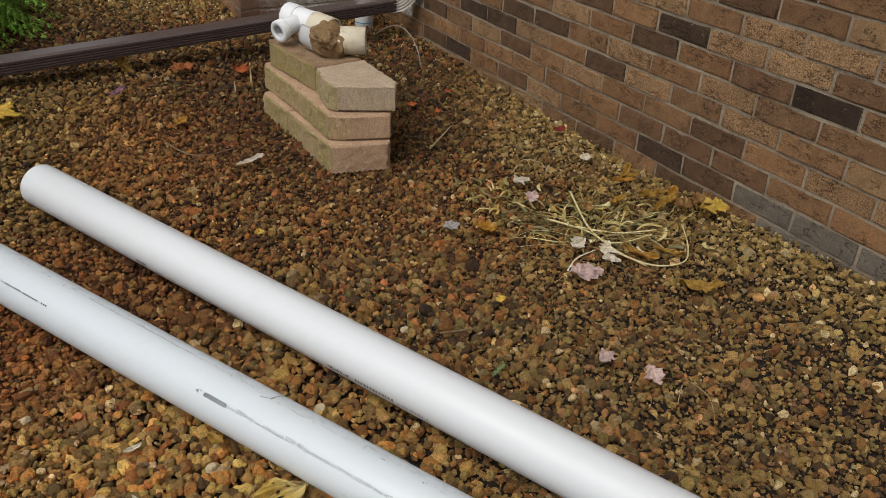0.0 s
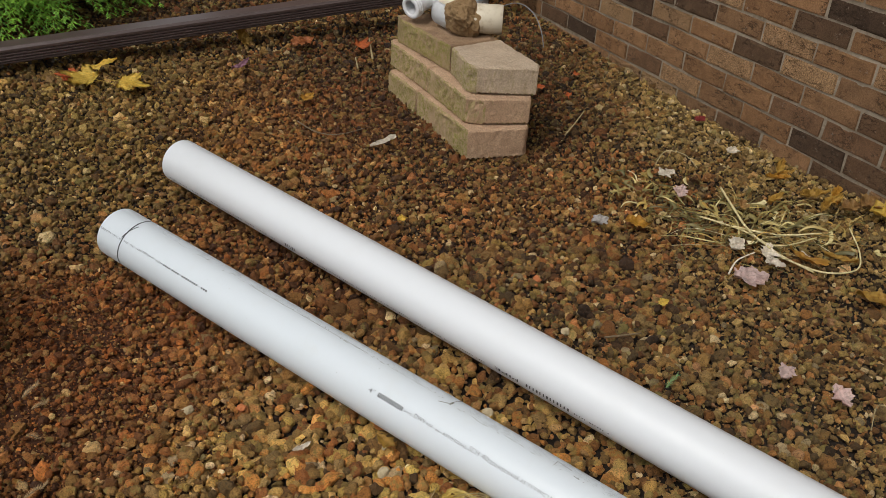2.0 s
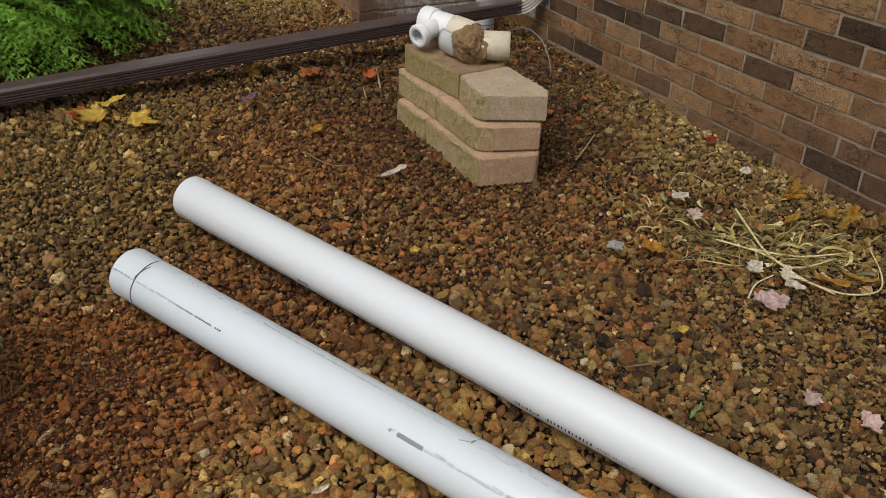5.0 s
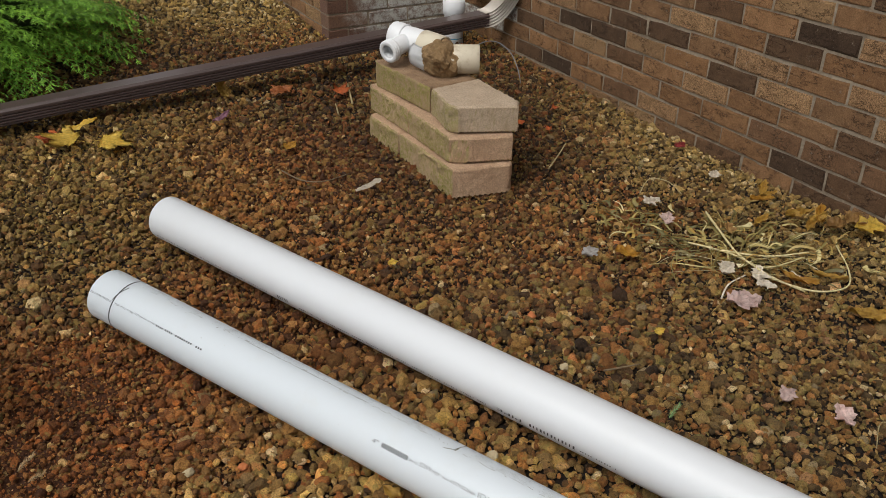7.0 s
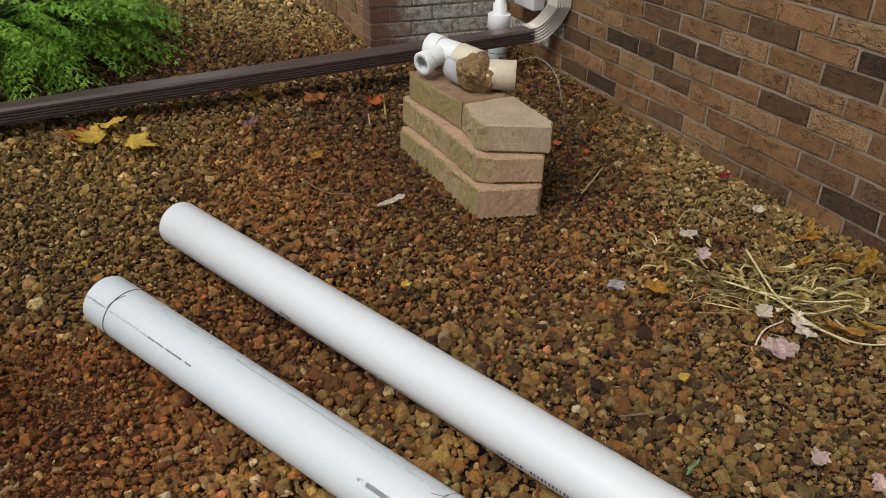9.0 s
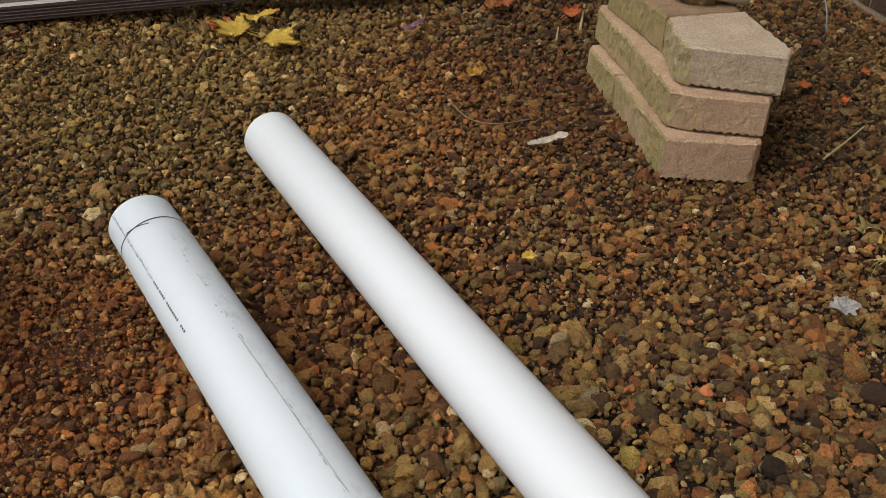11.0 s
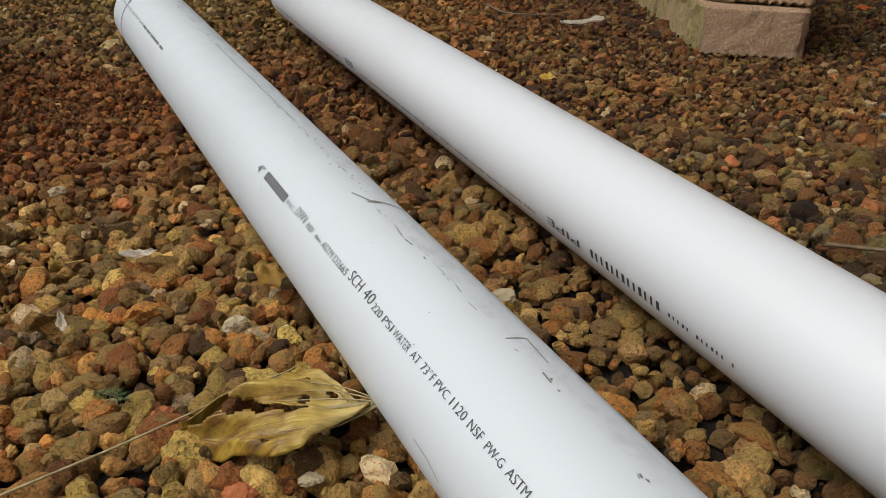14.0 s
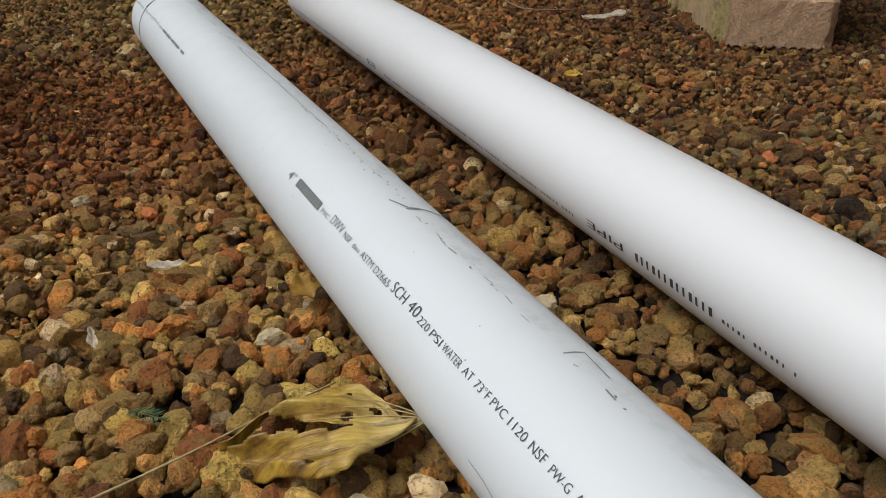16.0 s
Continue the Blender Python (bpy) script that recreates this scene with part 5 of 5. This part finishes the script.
def heap():
    """Tangle of withered stems and strap leaves: too many to count."""
    rng = random.Random(21)
    V, F = [], []

    def strap(x, y, a, ln, w, bend, h0, h1, steps=11):
        p = Vector((x, y, 0))
        n = len(V)
        twist, rate = rng.uniform(0, 6.28), rng.uniform(-3.0, 3.0)
        for j in range(steps + 1):
            f = j / steps
            aa = a + bend * (f - 0.3) + 0.5 * math.sin(4 * f + twist)
            p = p + Vector((math.cos(aa), math.sin(aa), 0)) * ln / steps
            z = gz(p.x, p.y) + h0 + (h1 - h0) * math.sin(math.pi * f) + 0.002
            t_ = twist + rate * f
            s = Vector((-math.sin(aa) * math.cos(t_), math.cos(aa) * math.cos(t_), math.sin(t_) * 0.6)) * w * (1 - 0.8 * f * f)
            c = Vector((p.x, p.y, max(z, gz(p.x, p.y) + 0.003 + abs(s.z))))
            V.extend((c - s, c + Vector((0, 0, w * 0.5)), c + s))
        for j in range(steps):
            for c in (0, 1):
                i0 = n + 3 * j + c
                F.append((i0, i0 + 1, i0 + 4, i0 + 3))

    for k in range(85):                       # long stems fanning out of the crown of the plant
        a = rng.choice((2.5, 2.9, 3.4, -0.75, -0.5, -0.2, -1.2, 0.3, 1.2)) + rng.gauss(0, 0.30)
        d = rng.uniform(0.0, 0.05)
        strap(1.765 + rng.gauss(0, 0.04) + d * math.cos(a), 1.795 + rng.gauss(0, 0.045) + d * math.sin(a), a, rng.uniform(0.07, 0.22),
              rng.choice((0.0010, 0.0014, 0.0019, 0.0026)), rng.gauss(0, 0.9), rng.uniform(0.002, 0.010), rng.uniform(0.008, 0.034))
    for k in range(190):                       # limp strap leaves lying over the gravel
        x = 1.56 + 0.46 * rng.random()
        y = 2.06 - (x - 1.56) * 0.95 + rng.gauss(0, 0.085)
        strap(x, y, rng.uniform(0, 6.28), rng.uniform(0.025, 0.08), rng.choice((0.002, 0.003, 0.0045, 0.006, 0.0075)),
              rng.gauss(0, 0.7), rng.uniform(0.0, 0.006), rng.uniform(0.002, 0.014))
    ob = raw("withered_stems", [tuple(v) for v in V], F, M_HEAP, None, True)
    tagged(ob, "tangle of withered yellow-green plant stems and strap leaves", "plant litter", kind="stuff")


M_HEAP = foliage("withered_mix", [(0.0, (0.08, 0.060, 0.020)), (0.3, (0.24, 0.19, 0.055)), (0.5, (0.11, 0.095, 0.030)), (0.68, (0.38, 0.30, 0.10)), (0.82, (0.36, 0.21, 0.035)), (0.92, (0.50, 0.42, 0.18)), (1.0, (0.78, 0.70, 0.44))])
heap()

# ---------- loose gravel ----------
rng = np.random.default_rng(4)


def ico(sub):
    if sub == 0:
        return (np.array([(1, 0, 0), (-1, 0, 0), (0, 1, 0), (0, -1, 0), (0, 0, 1), (0, 0, -1)], float),
                np.array([(0, 2, 4), (2, 1, 4), (1, 3, 4), (3, 0, 4), (2, 0, 5), (1, 2, 5), (3, 1, 5), (0, 3, 5)]))
    bm = bmesh.new()
    bmesh.ops.create_icosphere(bm, subdivisions=sub, radius=1.0)
    v = np.array([tuple(q.co) for q in bm.verts])
    f = np.array([[q.index for q in p.verts] for p in bm.faces])
    bm.free()
    return v, f


def shapes(sub, count):
    """Lumpy angular stone shapes of unit size."""
    v, f = ico(sub)
    out = []
    for k in range(count):
        s = v.copy()
        for _ in range(9 if sub < 2 else 6):
            n = rng.normal(size=3)
            n /= np.linalg.norm(n)
            d = rng.uniform(0.42, 0.80) if sub < 2 else rng.uniform(0.56, 0.86)
            over = np.maximum(s @ n - d, 0)
            s = s - over[:, None] * n * (1.0 if sub < 2 else 0.85)
        lump = sum(np.sin(v @ rng.normal(size=3) * 3.2 + rng.uniform(0, 6.28)) for _ in range(4))[:, None] * (0.045 if sub < 2 else 0.06)
        s *= 1 + lump + rng.normal(size=(len(s), 1)) * {0: 0.20, 1: 0.12, 2: 0.055, 3: 0.034}[sub]
        s *= rng.uniform((0.92, 0.78, 0.60), (1.30, 1.08, 0.95))
        out.append(s)
    return np.array(out), f


def turns(n):
    q = rng.normal(size=(n, 4)) * (1, 0.35, 0.35, 1)
    q /= np.linalg.norm(q, axis=1, keepdims=True)
    w, x, y, z = q.T
    return np.stack([1 - 2 * (y * y + z * z), 2 * (x * y - z * w), 2 * (x * z + y * w), 2 * (x * y + z * w), 1 - 2 * (x * x + z * z), 2 * (y * z - x * w),
                     2 * (x * z - y * w), 2 * (y * z + x * w), 1 - 2 * (x * x + y * y)], 1).reshape(n, 3, 3)


def scatter(x0, x1, y0, y1, step):
    xs = np.arange(x0, x1, step)
    ys = np.arange(y0, y1, step * 0.87)
    X, Y = np.meshgrid(xs, ys)
    X = X + (np.arange(len(ys)) % 2)[:, None] * step / 2
    X, Y = X.ravel() + rng.uniform(-0.45, 0.45, X.size) * step, Y.ravel() + rng.uniform(-0.45, 0.45, X.size) * step
    ok = (X < WALL_X - 0.004) & ~((X > PIER_X - 0.005) & (Y > BACK_Y - 0.005)) & (X >= x0) & (X < x1) & (Y >= y0) & (Y < y1)
    return X[ok], Y[ok]


def gravel(name, X, Y, step, sub, keep=None):
    n = len(X)
    r = step * np.exp(rng.normal(size=n) * 0.42) * (0.60 if sub == 3 else 0.56)
    big = rng.random(n) < 0.05
    r = np.where(big, r * 1.6, r).clip(0.0025, 0.022)
    fine = np.exp(-(((X - 0.08) / 0.24) ** 2 + ((Y - 1.90) / 0.30) ** 2) ** 2)
    r = r * np.where(rng.random(n) < 0.12, 1.0, 1 - 0.42 * fine)
    z = ground_z(X, Y) - r * 0.25 + rng.uniform(-0.013, 0.002, n) - 0.003
    if sub == 0:
        z -= 0.006
    T, f = shapes(sub, 40)
    R = turns(n)
    which = rng.integers(0, len(T), n)
    if keep is not None:
        sel = np.zeros(n, bool)
        sel[np.nonzero(keep(X, Y) & (r > 0.006))[0][:300]] = True
    else:
        sel = np.zeros(n, bool)
    free = ~sel
    v = np.einsum("nij,nkj->nki", R[free], T[which[free]]) * r[free][:, None, None] + np.stack([X[free], Y[free], z[free]], 1)[:, None]
    m = v.shape[1]
    faces = f[None] + (np.arange(len(v)) * m)[:, None, None]
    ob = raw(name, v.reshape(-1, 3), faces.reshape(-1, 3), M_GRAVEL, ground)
    ob["kind"] = "stuff"
    if sel.any():
        meshes = []
        for s in T[:12]:
            me = bpy.data.meshes.new("gravel_stone")
            me.from_pydata([tuple(q) for q in s], [], [tuple(q) for q in f])
            me.materials.append(M_STONE)
            meshes.append(me)
        for i in np.nonzero(sel)[0][:300]:
            ob = new("gravel_stone", meshes[which[i] % 12])
            ob.parent = ground
            ob.matrix_local = Matrix.Translation((X[i], Y[i], z[i])) @ Matrix(R[i].tolist()).to_4x4() @ Matrix.Scale(r[i], 4)


def marked_stone(x, y, r, mat, seed, dz=0.0):
    """One stone that stands out from the bed by its colour or size."""
    v, f = ico(4)
    k = random.Random(seed)
    V = []
    off = Vector((k.uniform(0, 9), k.uniform(0, 9), k.uniform(0, 9)))
    cuts = [(Vector((k.gauss(0, 1), k.gauss(0, 1), k.gauss(0, 1))).normalized(), k.uniform(0.55, 0.85)) for _ in range(8)]
    for p_ in v:
        q = Vector(p_)
        for n, d in cuts:
            q -= n * max(q.dot(n) - d, 0) * 0.9
        q *= 1 + 0.16 * noise.noise(q * 2.5 + off) + 0.09 * noise.noise(q * 6 + off) + 0.06 * noise.noise(q * 15 + off)
        V.append((x + q.x * r * 1.15, y + q.y * r, gz(x, y) - 0.002 + dz + q.z * r * 0.85))
    raw("gravel_stone", V, f, mat, ground)


M_ST_PALE = simple("stone_pale", (0.38, 0.30, 0.17), (0.62, 0.52, 0.34), 160.0, 0.95, 1.0, 0.004)
M_ST_CORAL = simple("stone_coral", (0.40, 0.115, 0.035), (0.64, 0.23, 0.085), 160.0, 0.95, 1.0, 0.004)
for k, (x_, y_, r_, mat_) in enumerate((
        (0.578, 1.428, 0.0110, M_ST_PALE), (0.630, 1.222, 0.0110, M_ST_CORAL), (0.553, 1.300, 0.0110, M_ST_CORAL), (0.605, 1.481, 0.0090, M_ST_PALE), (0.674, 1.240, 0.0080, M_ST_PALE),
        (0.815, 1.480, 0.0120, M_ST_PALE), (1.133, 1.808, 0.0100, M_ST_CORAL), (0.388, 1.676, 0.0090, M_ST_CORAL), (0.296, 1.709, 0.0100, M_ST_PALE), (1.09, 1.62, 0.011, M_ST_PALE))):
    marked_stone(x_, y_, r_, mat_, k + 40)

NEAR_X, NEAR_Y = 1.40, 2.0
X, Y = scatter(0.05, NEAR_X, 0.95, NEAR_Y, 0.0142)
close = (X > 0.35) & (X < 0.80) & (Y > 1.14) & (Y < 1.62)
gravel("gravel", X[close], Y[close], 0.0152, 3, lambda x, y: (x > 0.42) & (x < 0.68) & (y > 1.18) & (y < 1.50))
gravel("gravel", X[~close], Y[~close], 0.0140, 2)
X, Y = scatter(-0.45, 2.2, 0.6, 3.2, 0.0138)
out = ~((X >= 0.05) & (X < NEAR_X) & (Y >= 0.95) & (Y < NEAR_Y))
gravel("gravel", X[out], Y[out], 0.0138, 1)
X, Y = scatter(-0.7, 2.2, 3.2, 4.6, 0.0152)
gravel("gravel", X, Y, 0.0150, 1)
X, Y = scatter(-0.7, 2.2, 4.6, 6.4, 0.024)
gravel("gravel", X, Y, 0.024, 1)
X, Y = scatter(-0.35, 2.17, 0.80, 3.40, 0.0104)
bare_bed = (X > 0.35) & (X < 1.0) & (Y > 1.0) & (Y < 1.65)
X, Y = X[~bare_bed], Y[~bare_bed]
gravel("grit", X, Y, 0.0080, 0)
X, Y = scatter(-0.25, 0.42, 1.5, 2.3, 0.0088)
gravel("grit", X, Y, 0.0105, 0)
X, Y = scatter(-2.2, -0.45, -0.8, 3.2, 0.026)
gravel("gravel", X, Y, 0.031, 0)
X, Y = scatter(-2.2, -0.7, 3.2, 6.4, 0.026)
gravel("gravel", X, Y, 0.031, 0)
X, Y = scatter(-0.45, 2.2, -0.8, 0.6, 0.022)
gravel("gravel", X, Y, 0.028, 0)
